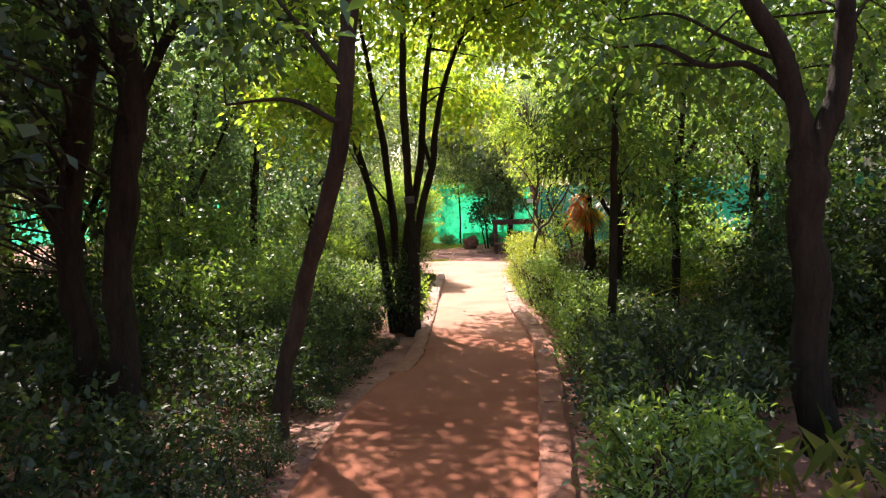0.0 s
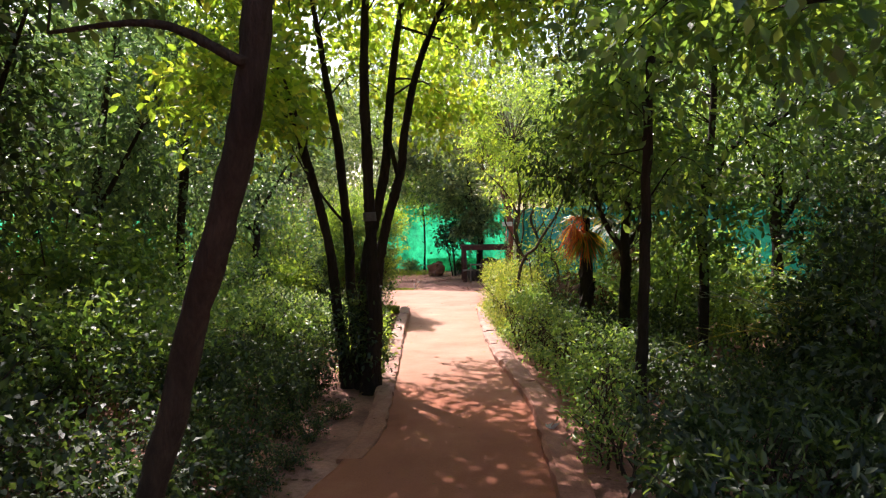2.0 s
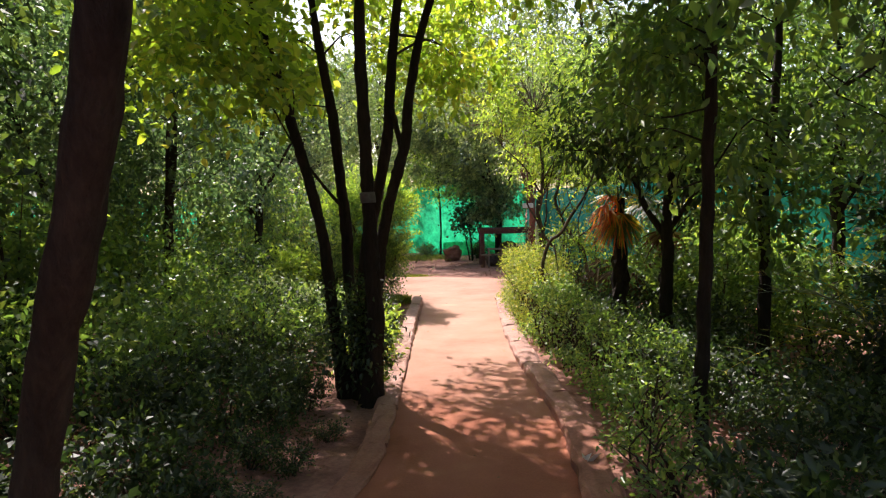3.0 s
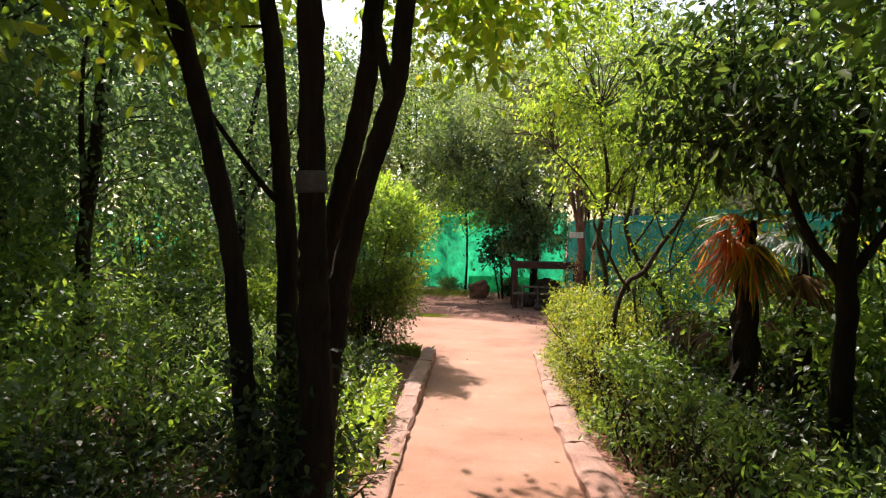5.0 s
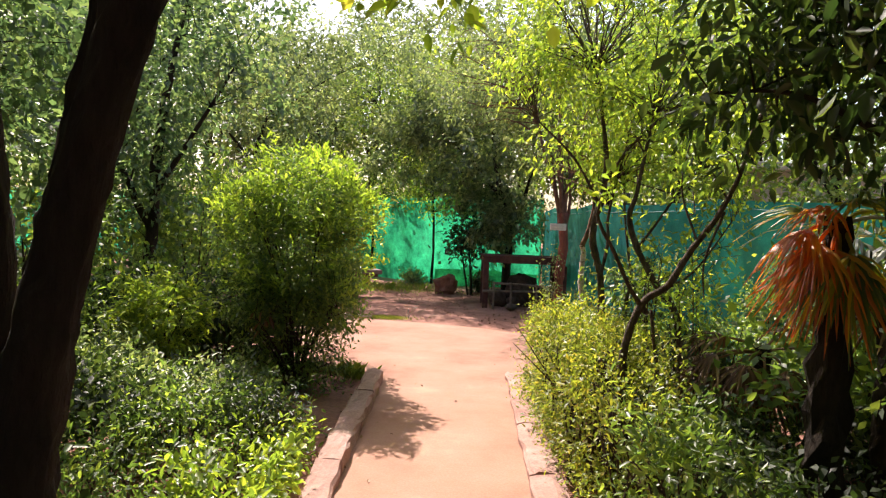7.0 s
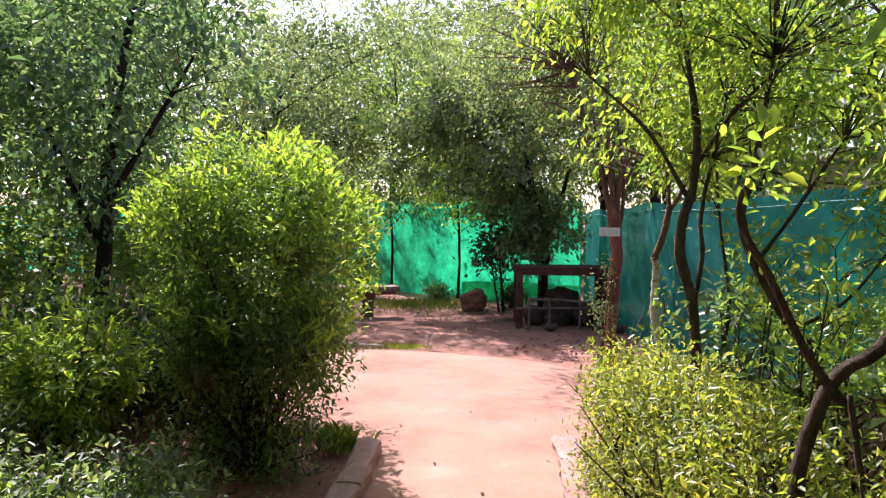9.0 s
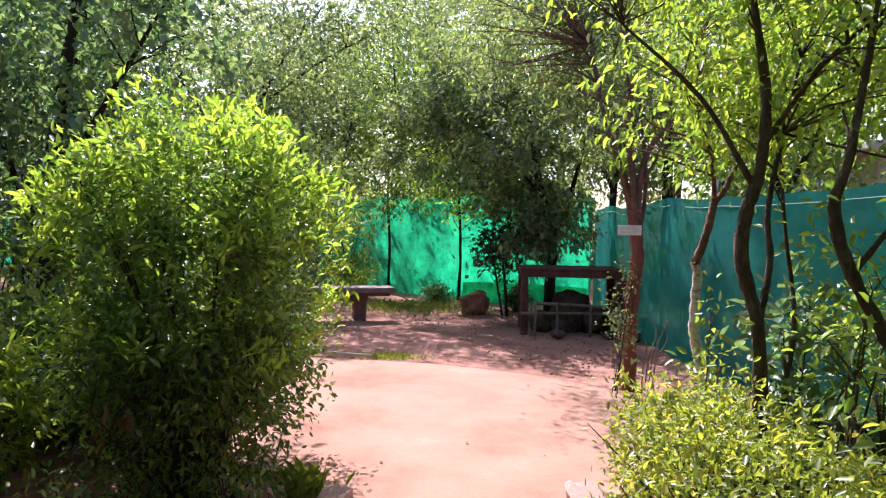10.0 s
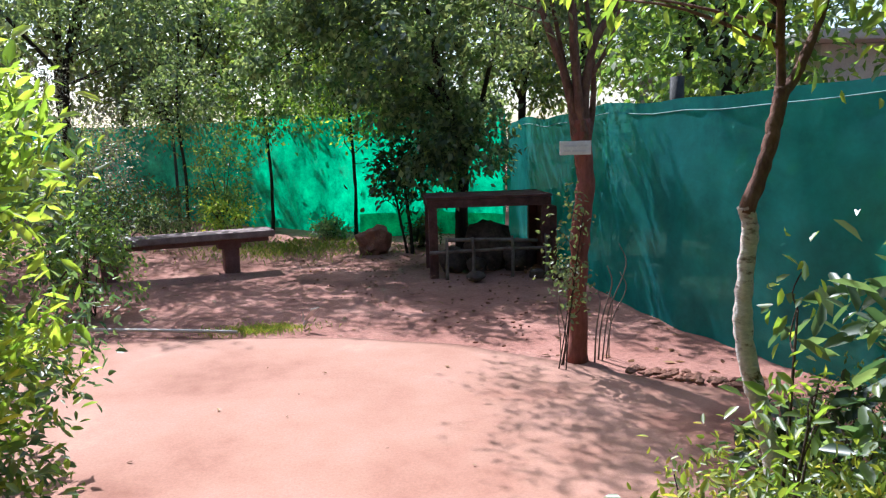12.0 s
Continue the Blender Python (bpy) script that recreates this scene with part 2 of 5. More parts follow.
def net_material(name, stops, through_col, glow, clear):
    m, t, n, l = nodes_of(name)
    n.remove(n["Principled BSDF"])
    geo = n.new("ShaderNodeNewGeometry")
    nz = noise_node(t, 2.6, 6, 0.75, geo.outputs["Position"])
    r = ramp(t, stops)
    l.new(nz.outputs["Fac"], r.inputs[0])
    weave = n.new("ShaderNodeTexWave")
    weave.wave_type, weave.bands_direction = "BANDS", "Z"
    weave.inputs["Scale"].default_value, weave.inputs["Distortion"].default_value = 55, 1.5
    l.new(geo.outputs["Position"], weave.inputs["Vector"])
    wr = ramp(t, [(0.0, (0.8, 0.8, 0.8)), (1.0, (1.1, 1.1, 1.1))])
    l.new(weave.outputs["Fac"], wr.inputs[0])
    mul = n.new("ShaderNodeMixRGB")
    mul.blend_type = "MULTIPLY"
    mul.inputs[0].default_value = 1
    l.new(r.outputs[0], mul.inputs[1])
    l.new(wr.outputs[0], mul.inputs[2])
    d, tr, gl, tp = n.new("ShaderNodeBsdfDiffuse"), n.new("ShaderNodeBsdfTranslucent"), n.new("ShaderNodeBsdfGlossy"), n.new("ShaderNodeBsdfTransparent")
    tp.inputs[0].default_value = (0.25, 0.85, 0.68, 1)
    gl.inputs["Roughness"].default_value = 0.45
    l.new(mul.outputs[0], d.inputs[0])
    br = n.new("ShaderNodeMixRGB")
    br.blend_type = "MULTIPLY"
    br.inputs[0].default_value = 1
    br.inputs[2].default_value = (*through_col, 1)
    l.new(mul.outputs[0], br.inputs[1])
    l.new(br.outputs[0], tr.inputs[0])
    a, b, c = (n.new("ShaderNodeMixShader") for _ in range(3))
    a.inputs[0].default_value, b.inputs[0].default_value, c.inputs[0].default_value = glow, 0.03, clear
    for mixer, s1, s2 in ((a, d, tr), (b, a, gl), (c, b, tp)):
        l.new(s1.outputs[0], mixer.inputs[1])
        l.new(s2.outputs[0], mixer.inputs[2])
    l.new(c.outputs[0], n["Material Output"].inputs["Surface"])
    return m


# Right net: tree shade is put into a darker, bluer colour.
NET_TEAL_SHADED = net_material("teal_shade_net", [(0.3, (0.012, 0.11, 0.125)), (0.5, (0.022, 0.175, 0.185)), (0.75, (0.04, 0.26, 0.265))], (0.5, 2.2, 1.5), 0.4, 0.09)
# Far net: sunlight through it and mottled plant shadows put into the colour.
NET_GREEN_SUNLIT = net_material("green_shade_net", [(0.36, (0.008, 0.085, 0.075)), (0.5, (0.03, 0.21, 0.18)), (0.66, (0.06, 0.34, 0.28))], (0.5, 3.3, 1.8), 0.6, 0.07)


# ---- mesh tools ----
def mesh_of(name, V, F, mat, smooth=False):
    """A mesh from vertices and faces (a list, or an array whose faces have one size)."""
    me = bpy.data.meshes.new(name)
    V = np.asarray(V, dtype=np.float32)
    if isinstance(F, np.ndarray):
        k = F.shape[1]
        me.vertices.add(len(V))
        me.vertices.foreach_set("co", V.ravel())
        me.loops.add(F.size)
        me.loops.foreach_set("vertex_index", F.astype(np.int32).ravel())
        me.polygons.add(len(F))
        me.polygons.foreach_set("loop_start", np.arange(0, F.size, k, dtype=np.int32))
        me.update(calc_edges=True)
        me.validate()
    else:
        me.from_pydata([tuple(map(float, v)) for v in V], [], [tuple(f) for f in F])
    if smooth:
        me.polygons.foreach_set("use_smooth", np.ones(len(me.polygons), dtype=bool))
    me.materials.append(mat)
    return me


def place_of(ob):
    p = Vector((0, 0, 0))
    while ob:
        p += ob.location
        ob = ob.parent
    return p


def thing(name, base, label, category, group="", kind=""):
    ob = new(name)
    ob.location = base
    ob.empty_display_size = 0.1
    return tagged(ob, label, category, group, kind)


def part(name, VF, mat, parent, label="", smooth=False, kind=""):
    """One mesh part under a thing; its vertices are given in the world."""
    V, F = VF
    V = np.asarray(V, dtype=np.float32) - np.array(place_of(parent), dtype=np.float32)
    ob = new(name, mesh_of(name, V, F, mat, smooth))
    ob.parent = parent
    return tagged(ob, label, "", "", kind)


def setting(name, VF, mat, label, category, smooth=False, kind="structure"):
    ob = new(name, mesh_of(name, VF[0], VF[1], mat, smooth))
    return tagged(ob, label, category, "", kind)


def joined(pieces):
    V, F, k = [], [], 0
    for v, f in pieces:
        V.append(np.asarray(v, dtype=np.float32))
        F.extend([tuple(i + k for i in q) for q in f])
        k += len(v)
    return np.concatenate(V), F


def smooth_line(points, steps=5):
    """Catmull-Rom through rows of (x, y, z, radius)."""
    P = np.array(points, dtype=float)
    if len(P) < 3:
        return np.array([P[0] + (P[-1] - P[0]) * k / steps for k in range(steps + 1)])
    P = np.vstack([2 * P[0] - P[1], P, 2 * P[-1] - P[-2]])
    out = []
    for i in range(1, len(P) - 2):
        for k in range(steps):
            u = k / steps
            a, b, c, d = P[i - 1], P[i], P[i + 1], P[i + 2]
            out.append(0.5 * (2 * b + (c - a) * u + (2 * a - 5 * b + 4 * c - d) * u * u + (3 * b - a - 3 * c + d) * u ** 3))
    out.append(P[-2])
    return np.array(out)


def tube(points, sides=9, steps=5, rough=0.12, seed=0, flare=0.0, knots=0.0, wander=0.0):
    """A tapered, slightly knotty stem through rows of (x, y, z, radius)."""
    rng = np.random.default_rng(seed)
    L = smooth_line(points, steps)
    off = Vector((seed * 0.37, seed * 0.91, 0.5))
    for row in L[1:]:
        bend = noise.noise_vector(Vector(row[:3]) * 3.3 + off)
        row[0] += bend.x * row[3] * wander
        row[1] += bend.y * row[3] * wander
        row[3] *= 1 + 0.3 * wander * noise.noise(Vector(row[:3]) * 7.0 + off)
    V, F = [], []
    ref = np.array([0.31, 0.95, 0.05])
    for i, row in enumerate(L):
        t = L[min(i + 1, len(L) - 1)][:3] - L[max(i - 1, 0)][:3]
        t = t / (np.linalg.norm(t) + 1e-9)
        u = np.cross(t, ref)
        u /= np.linalg.norm(u) + 1e-9
        w = np.cross(t, u)
        swell = (1 + flare * max(0.0, 1 - i / 4.0)) * (1 + knots * max(0.0, rng.normal()))
        for k in range(sides):
            a = 2 * math.pi * k / sides
            r = max(row[3], 0.001) * swell * (1 + rough * rng.normal())
            V.append(row[:3] + r * (math.cos(a) * u + math.sin(a) * w))
    n = len(L)
    for i in range(n - 1):
        for k in range(sides):
            k2 = (k + 1) % sides
            F.append((i * sides + k, i * sides + k2, (i + 1) * sides + k2, (i + 1) * sides + k))
    F.append(tuple(range(sides))[::-1])
    F.append(tuple(range((n - 1) * sides, n * sides)))
    return np.array(V), F


def box(x0, x1, y0, y1, z0, z1, bevel=0.012, wobble=0.0, seed=0):
    """A block with bevelled, slightly uneven edges."""
    bm = bmesh.new()
    bmesh.ops.create_cube(bm, size=1)
    for v in bm.verts:
        v.co = Vector((x0 + (v.co.x + 0.5) * (x1 - x0), y0 + (v.co.y + 0.5) * (y1 - y0), z0 + (v.co.z + 0.5) * (z1 - z0)))
    bmesh.ops.bevel(bm, geom=bm.edges[:], offset=bevel, segments=2, affect="EDGES", profile=0.6)
    rng = np.random.default_rng(seed)
    V = np.array([tuple(v.co) for v in bm.verts])
    if wobble:
        V = V + rng.normal(0, wobble, V.shape)
    bm.verts.index_update()
    F = [[v.index for v in f.verts] for f in bm.faces]
    bm.free()
    return V, F


def turned(VF, centre, degrees):
    V = np.array(VF[0], dtype=float)
    c, s = math.cos(radians(degrees)), math.sin(radians(degrees))
    d = V[:, :2] - np.array(centre[:2])
    V[:, 0] = centre[0] + c * d[:, 0] - s * d[:, 1]
    V[:, 1] = centre[1] + s * d[:, 0] + c * d[:, 1]
    return V, VF[1]


def boulder(centre, radii, seed, rough=0.25, sub=3):
    bm = bmesh.new()
    bmesh.ops.create_icosphere(bm, subdivisions=sub, radius=1)
    off = Vector((seed * 3.1, seed * 1.7, seed * 0.9))
    V = []
    for v in bm.verts:
        k = 1 + rough * noise.noise(v.co * 1.3 + off) * 1.4 + rough * 0.5 * noise.noise(v.co * 3.7 + off)
        V.append((centre[0] + v.co.x * k * radii[0], centre[1] + v.co.y * k * radii[1], centre[2] + v.co.z * k * radii[2]))
    bm.verts.index_update()
    F = [[v.index for v in f.verts] for f in bm.faces]
    bm.free()
    return np.array(V), F


def unit(a):
    return a / (np.linalg.norm(a, axis=-1, keepdims=True) + 1e-9)


def clump_centres(rng, blobs, gap=-0.12, shell=0.35, square=1.0):
    """Where the twigs of a crown end: inside ellipsoids (x, y, z, rx, ry, rz, count), with uneven edges and gaps."""
    C, D = [], []
    for x, y, z, rx, ry, rz, count in blobs:
        got, tries = 0, 0
        while got < count and tries < count * 6:
            tries += 1
            d = Vector(rng.normal(size=3)).normalized()
            edge = 1 + 0.38 * noise.noise(d * 2.1 + Vector((x, y, z)))
            r = (shell + (1 - shell) * rng.random() ** 0.6) * edge
            if square < 1.0:
                d = Vector([math.copysign(abs(c) ** square, c) for c in d])
            p = Vector((x + d.x * r * rx, y + d.y * r * ry, z + d.z * r * rz))
            if noise.noise(p * (1.5 / max(0.4, min(rx, ry, rz))) + Vector((7, 3, 1))) < gap:
                continue
            C.append(p)
            D.append((d.x / rx, d.y / ry, d.z / rz))
            got += 1
    return np.array([tuple(c) for c in C]), unit(np.array(D))


def leaves(rng, C, D, per, length, width=0.42, spread=0.12, twig=0.3, droop=0.2, up=0.9, belly=0.42, curl=0.12, far=False):
    """Folded leaves set along a twig at each centre; far: plainer ones."""
    n = len(C)
    c, d = np.repeat(C, per, 0), np.repeat(D, per, 0)
    m = n * per
    along = rng.random((m, 1)) - 0.6
    pos = c + d * along * twig + rng.normal(0, spread, (m, 3)) * (0.55 + 0.45 * rng.random((m, 1)))
    a = unit(d * 0.55 + rng.normal(0, 0.65, (m, 3)) + np.array([0, 0, -droop]))
    nrm = np.array([0, 0, up]) + rng.normal(0, 0.55, (m, 3))
    nrm = unit(nrm - a * np.sum(nrm * a, -1, keepdims=True))
    b = np.cross(nrm, a)
    s = length * (0.55 + 0.7 * rng.random((m, 1)))
    w = s * width * (0.8 + 0.4 * rng.random((m, 1)))
    lift = 0.16 * w
    if far:
        V = np.stack([pos, pos + a * s * 0.45 + b * w * 0.5 + nrm * lift, pos + a * s - nrm * s * curl, pos + a * s * 0.5 - b * w * 0.5 + nrm * lift], 1)
        return V.reshape(-1, 3), np.arange(m * 4).reshape(-1, 4)
    V = np.stack([pos, pos + a * s * belly * 0.75 + b * w * 0.46 + nrm * lift, pos + a * s * (belly + 0.3) + b * w * 0.36 + nrm * lift * 0.4,
                  pos + a * s - nrm * s * curl, pos + a * s * (belly + 0.3) - b * w * 0.36 + nrm * lift * 0.4, pos + a * s * belly * 0.75 - b * w * 0.46 + nrm * lift], 1)
    q = np.array([[0, 1, 2, 3], [0, 3, 4, 5]])
    F = (np.arange(m)[:, None, None] * 6 + q[None]).reshape(-1, 4)
    return V.reshape(-1, 3), F


def twigs(rng, C, stems, count, r0=0.008, r1=0.0025):
    """Thin branches from the stems out to some of the clumps."""
    nodes = np.concatenate([smooth_line(s, 4)[2:] for s in stems])
    pieces = []
    for i in rng.permutation(len(C))[:count]:
        c = C[i]
        score = np.linalg.norm(nodes[:, :3] - c, axis=1) + 0.9 * np.maximum(0, nodes[:, 2] - c[2] + 0.15)
        p = nodes[np.argmin(score)]
        span = np.linalg.norm(c - p[:3])
        mid = (p[:3] + c) / 2 + rng.normal(0, 0.13, 3) * span + np.array([0, 0, 0.08 * span])
        ra = min(p[3] * 0.7, r0 * (0.6 + 0.5 * span))
        pieces.append(tube([(*p[:3], ra), (*mid, (ra + r1) / 2), (*c, r1)], 5, 3, 0.08, int(i)))
    return joined(pieces)


def tree(name, stems, blobs, leaf, label, bark=BARK, seed=1, per=26, length=0.09, width=0.42, spread=0.13, twig=0.34, branches=40, gap=-0.12, group="", droop=0.2, category="tree", up=0.9, far=False, limb_bark=None, knots=0.0, wander=0.4):
    """A tree: stems as rows of (x, y, z, radius), fine branches, and a crown of leaf clumps."""
    rng = np.random.default_rng(seed)
    t = thing(name, stems[0][0][:3], label, category, group)
    for i, s in enumerate(stems):
        part("trunk" if i == 0 else "limb", tube(s, 10 if s[0][3] > 0.03 else 7, 8, 0.07, seed + i, 0.25 if i == 0 else 0.0, knots, wander), bark if i == 0 else limb_bark or bark, t, smooth=True)
    C, D = clump_centres(rng, blobs, gap)
    if branches:
        part("twig_mass", twigs(rng, C, stems, branches), limb_bark or bark, t, smooth=True, kind="stuff")
    part("crown", leaves(rng, C, D, per, length, width, spread, twig, droop, up, far=far), leaf, t)
    return t


def shrub(name, base, radius, height, leaf, label, seed, clumps=60, per=22, length=0.06, width=0.4, spread=0.07, twig=0.2, stems=7, low=0.25, group="", bark=BARK_BROWN, category="shrub", gap=-0.15, squash=1.0, fine=16, far=False, stem_r=0.012, square=1.0):
    """A bush with stems from the ground."""
    rng = np.random.default_rng(seed)
    t = thing(name, base, label, category, group)
    x, y, z = base
    zc = z + height * (0.5 + low / 2)
    rz = height * (0.5 - low / 2)
    C, D = clump_centres(rng, [(x, y, zc, radius, radius * squash, rz, clumps)], gap, 0.35, square)
    rows = []
    for k in range(stems):
        a = rng.random() * 6.28
        e = C[rng.integers(len(C))]
        rows.append([(x + 0.06 * math.cos(a), y + 0.06 * math.sin(a), z - 0.03, stem_r), (x + (e[0] - x) * 0.35, y + (e[1] - y) * 0.35, z + (e[2] - z) * 0.5, stem_r * 0.75), (*e, 0.003)])
    part("stem_mass", joined([tube(r, 5, 4, 0.08, seed + i) for i, r in enumerate(rows)] + [twigs(rng, C, rows, min(len(C) // 2, fine), 0.006, 0.002)]), bark, t, smooth=True, kind="stuff")
    part("foliage", leaves(rng, C, D, per, length, width, spread, twig, far=far), leaf, t)
    return t


# ---- ground, path, kerbs ----
def lerp(table, v):
    xs, ys = zip(*table)
    return float(np.interp(v, xs, ys))


PATH_LEFT = [(-8, -3.2), (-4, -1.9), (-1, -1.15), (1.5, -0.75), (3.1, -0.64), (3.8, -0.6), (4.6, -0.55), (5.0, -0.49), (5.4, -0.4), (5.8, -0.29), (6.2, -0.22), (7, -0.2), (9.5, -0.19), (12.4, -0.15), (12.6, -0.35), (13.0, -1.2), (13.5, -2.2), (14.2, -3.4), (15.93, -3.4)]
PATH_RIGHT = [(-8, -2.0), (-4, -0.75), (-1, 0.2), (1.5, 0.53), (3, 0.75), (4, 0.87), (5, 0.97), (5.9, 1.05), (6.8, 1.1), (7.6, 1.07), (8.4, 1.03), (9.6, 1.03), (11, 1.08), (12.4, 1.15), (12.7, 1.5), (13.1, 2.0), (13.7, 2.75), (14.22, 2.62), (14.62, 2.06), (14.9, 1.79), (15.42, 1.13), (15.74, 0.33), (15.88, -0.5), (15.93, -1.3)]


def ground_height(x, y):
    h = 0.05 * noise.noise(Vector((x * 0.35, y * 0.35, 0))) + 0.02 * noise.noise(Vector((x * 1.7, y * 1.7, 3))) - 0.03
    if -3.6 < x < 3.2 and y < 16.4:
        h = min(h, -0.03)
    return h


def soil():
    xs = np.concatenate([[-400, -120, -60, -35, -22], np.arange(-15, 15.01, 0.25), [22, 35, 60, 120, 400]])
    ys = np.concatenate([[-300, -80, -30, -14], np.arange(-8, 30.01, 0.25), [36, 45, 60, 90, 160, 500]])
    V = [(x, y, ground_height(x, y)) for y in ys for x in xs]
    k = len(xs)
    F = [(j * k + i, j * k + i + 1, (j + 1) * k + i + 1, (j + 1) * k + i) for j in range(len(ys) - 1) for i in range(k - 1)]
    return V, F


setting("ground", soil(), SOIL, "red-brown sandy soil with leaf litter", "ground", True)


def slab():
    ys = np.concatenate([np.arange(-8, 12.3, 0.25), np.arange(12.3, 15.9, 0.06), [15.93]])
    cols = 26
    V, F = [], []
    for y in ys:
        a, b = lerp(PATH_LEFT, y), lerp(PATH_RIGHT, y)
        wob = 0.02 * noise.noise(Vector((y * 3, 1, 5)))
        for i in range(cols + 1):
            x = a + (b - a) * i / cols + (wob if i in (0, cols) else 0)
            V.append((x, y, 0.006 * noise.noise(Vector((x * 1.1, y * 1.1, 9)))))
    k = cols + 1
    for j in range(len(ys) - 1):
        for i in range(cols):
            F.append((j * k + i, j * k + i + 1, (j + 1) * k + i + 1, (j + 1) * k + i))
    rim = [j * k for j in range(len(ys))][::-1] + list(range(1, cols)) + [j * k + cols for j in range(len(ys))] + [(len(ys) - 1) * k + i for i in range(cols - 1, 0, -1)]
    n0 = len(V)
    V += [(V[i][0], V[i][1], -0.12) for i in rim]
    for q in range(len(rim)):
        r = (q + 1) % len(rim)
        F.append((rim[q], rim[r], n0 + r, n0 + q))
    return V, F


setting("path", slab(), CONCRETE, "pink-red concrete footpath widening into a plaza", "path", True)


def kerb_piece(outer, inner, y0, y1, top, seed):
    """One cast length of kerb with a worn, rounded top."""
    rng = np.random.default_rng(seed)
    V, F = [], []
    n = 7
    prof = [(0.0, -0.1), (0.0, 0.75), (0.1, 0.97), (0.35, 1.0), (0.7, 1.0), (0.92, 0.93), (1.0, 0.7), (1.0, -0.1)]
    for j in range(n):
        y = y0 + (y1 - y0) * j / (n - 1)
        a, b = outer(y), inner(y)
        end = 0.95 if j in (0, n - 1) else 1.0
        for u, h in prof:
            V.append((a + (b - a) * u + 0.006 * rng.normal(), y, h * top(y) * end + (0.005 * rng.normal() if h > 0 else -0.06)))
    k = len(prof)
    for j in range(n - 1):
        for i in range(k - 1):
            F.append((j * k + i, j * k + i + 1, (j + 1) * k + i + 1, (j + 1) * k + i))
    F.append(tuple(range(k))[::-1])
    F.append(tuple(range((n - 1) * k, n * k)))
    return V, F


def kerb(name, outer, inner, y0, y1, step, top, label, seed):
    k = thing(name, (outer(y0), y0, 0), label, "kerb", "", "structure")
    y, i = y0, 0
    while y < y1 - 0.1:
        e = min(y + step, y1)
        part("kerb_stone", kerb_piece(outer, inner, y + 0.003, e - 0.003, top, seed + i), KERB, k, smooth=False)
        y, i = e, i + 1


kerb("kerb_right", lambda y: lerp(PATH_RIGHT, min(y, 12.4)) + 0.06, lambda y: lerp(PATH_RIGHT, min(y, 12.4)) - 0.12, -4.0, 12.6, 0.94, lambda y: lerp([(7.5, 0.075), (9.2, 0.06), (10.5, 0.045), (12.6, 0.05)], y), "low pink concrete kerb with worn rounded edges", 10)
kerb("kerb_left", lambda y: lerp(PATH_LEFT, min(y, 12.4)) - 0.04, lambda y: lerp(PATH_LEFT, min(y, 12.4)) + 0.11, 5.65, 12.3, 0.74, lambda y: lerp([(5.65, 0.004), (6.0, 0.012), (6.6, 0.045), (9.5, 0.04), (9.9, 0.055), (10.1, 0.095), (12.3, 0.1)], y), "low pink concrete kerb beside shady bushes", 40)


# ---- net fence ----
def net_sheet(points, height, seed, sag=0.06, wave=0.1, step=0.1):
    V, F = [], []
    P = smooth_line([(x, y, 0, 0) for x, y in points], 8)[:, :2]
    seg = np.linalg.norm(np.diff(P, axis=0), axis=1)
    s = np.concatenate([[0], np.cumsum(seg)])
    n = int(s[-1] / step)
    rows = 14
    for i in range(n + 1):
        u = s[-1] * i / n
        x, y = np.interp(u, s, P[:, 0]), np.interp(u, s, P[:, 1])
        top = height - sag * abs(math.sin(u * 1.05 + seed)) + 0.03 * noise.noise(Vector((u * 1.5, seed, 0)))
        for r in range(rows + 1):
            v = r / rows
            k = wave * (noise.noise(Vector((u * 0.9, v * 1.1, seed))) + 0.7 * noise.noise(Vector((u * 3.1 + v * 1.5, v * 1.6, seed + 5)))) * (1.0 - 0.6 * v)
            V.append((x + k, y + k, -0.05 + (top + 0.05) * v))
    k = rows + 1
    for i in range(n):
        for r in range(rows):
            F.append((i * k + r, (i + 1) * k + r, (i + 1) * k + r + 1, i * k + r + 1))
    top_line = [V[i * k + rows] for i in range(0, n + 1, 4)]
    return (V, F), top_line


def net_fence(name, points, height, posts, label, seed, rope_drop, net):
    f = thing(name, (*points[0], 0), label, "fence", "", "structure")
    sheet, line = net_sheet(points, height, seed)
    part("net", sheet, net, f, "thin green shade net", True)
    part("rope", tube([(x, y - 0.02, z - rope_drop, 0.0045) for x, y, z in line], 5, 2, 0.05, seed), ROPE, f, "pale edge cord", True)
    for i, (x, y, h, r) in enumerate(posts):
        part("post", tube([(x, y, -0.1, r), (x + 0.01, y, h * 0.5, r * 0.95), (x, y, h, r * 0.9)], 8, 3, 0.05, seed + i), POSTMETAL, f, smooth=True)


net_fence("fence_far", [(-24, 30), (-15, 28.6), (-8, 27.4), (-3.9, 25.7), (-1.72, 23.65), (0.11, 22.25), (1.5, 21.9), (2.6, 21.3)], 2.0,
          [(-3.5, 25.2, 2.1, 0.03), (2.55, 21.4, 2.1, 0.04), (-6.5, 26.6, 2.1, 0.03), (-10, 27.5, 2.1, 0.03)], "green shade-net fence with sunlit glow put into its colour", 3, 0.03, NET_GREEN_SUNLIT)
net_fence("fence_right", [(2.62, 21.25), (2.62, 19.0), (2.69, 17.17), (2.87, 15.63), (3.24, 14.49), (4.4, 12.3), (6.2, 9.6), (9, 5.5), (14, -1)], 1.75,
          [(2.93, 15.9, 1.88, 0.06), (4.5, 12.45, 1.9, 0.05), (6.4, 9.7, 1.9, 0.05)], "teal shade-net fence with dull shade put into its colour, tied to dark posts", 8, 0.09, NET_TEAL_SHADED)
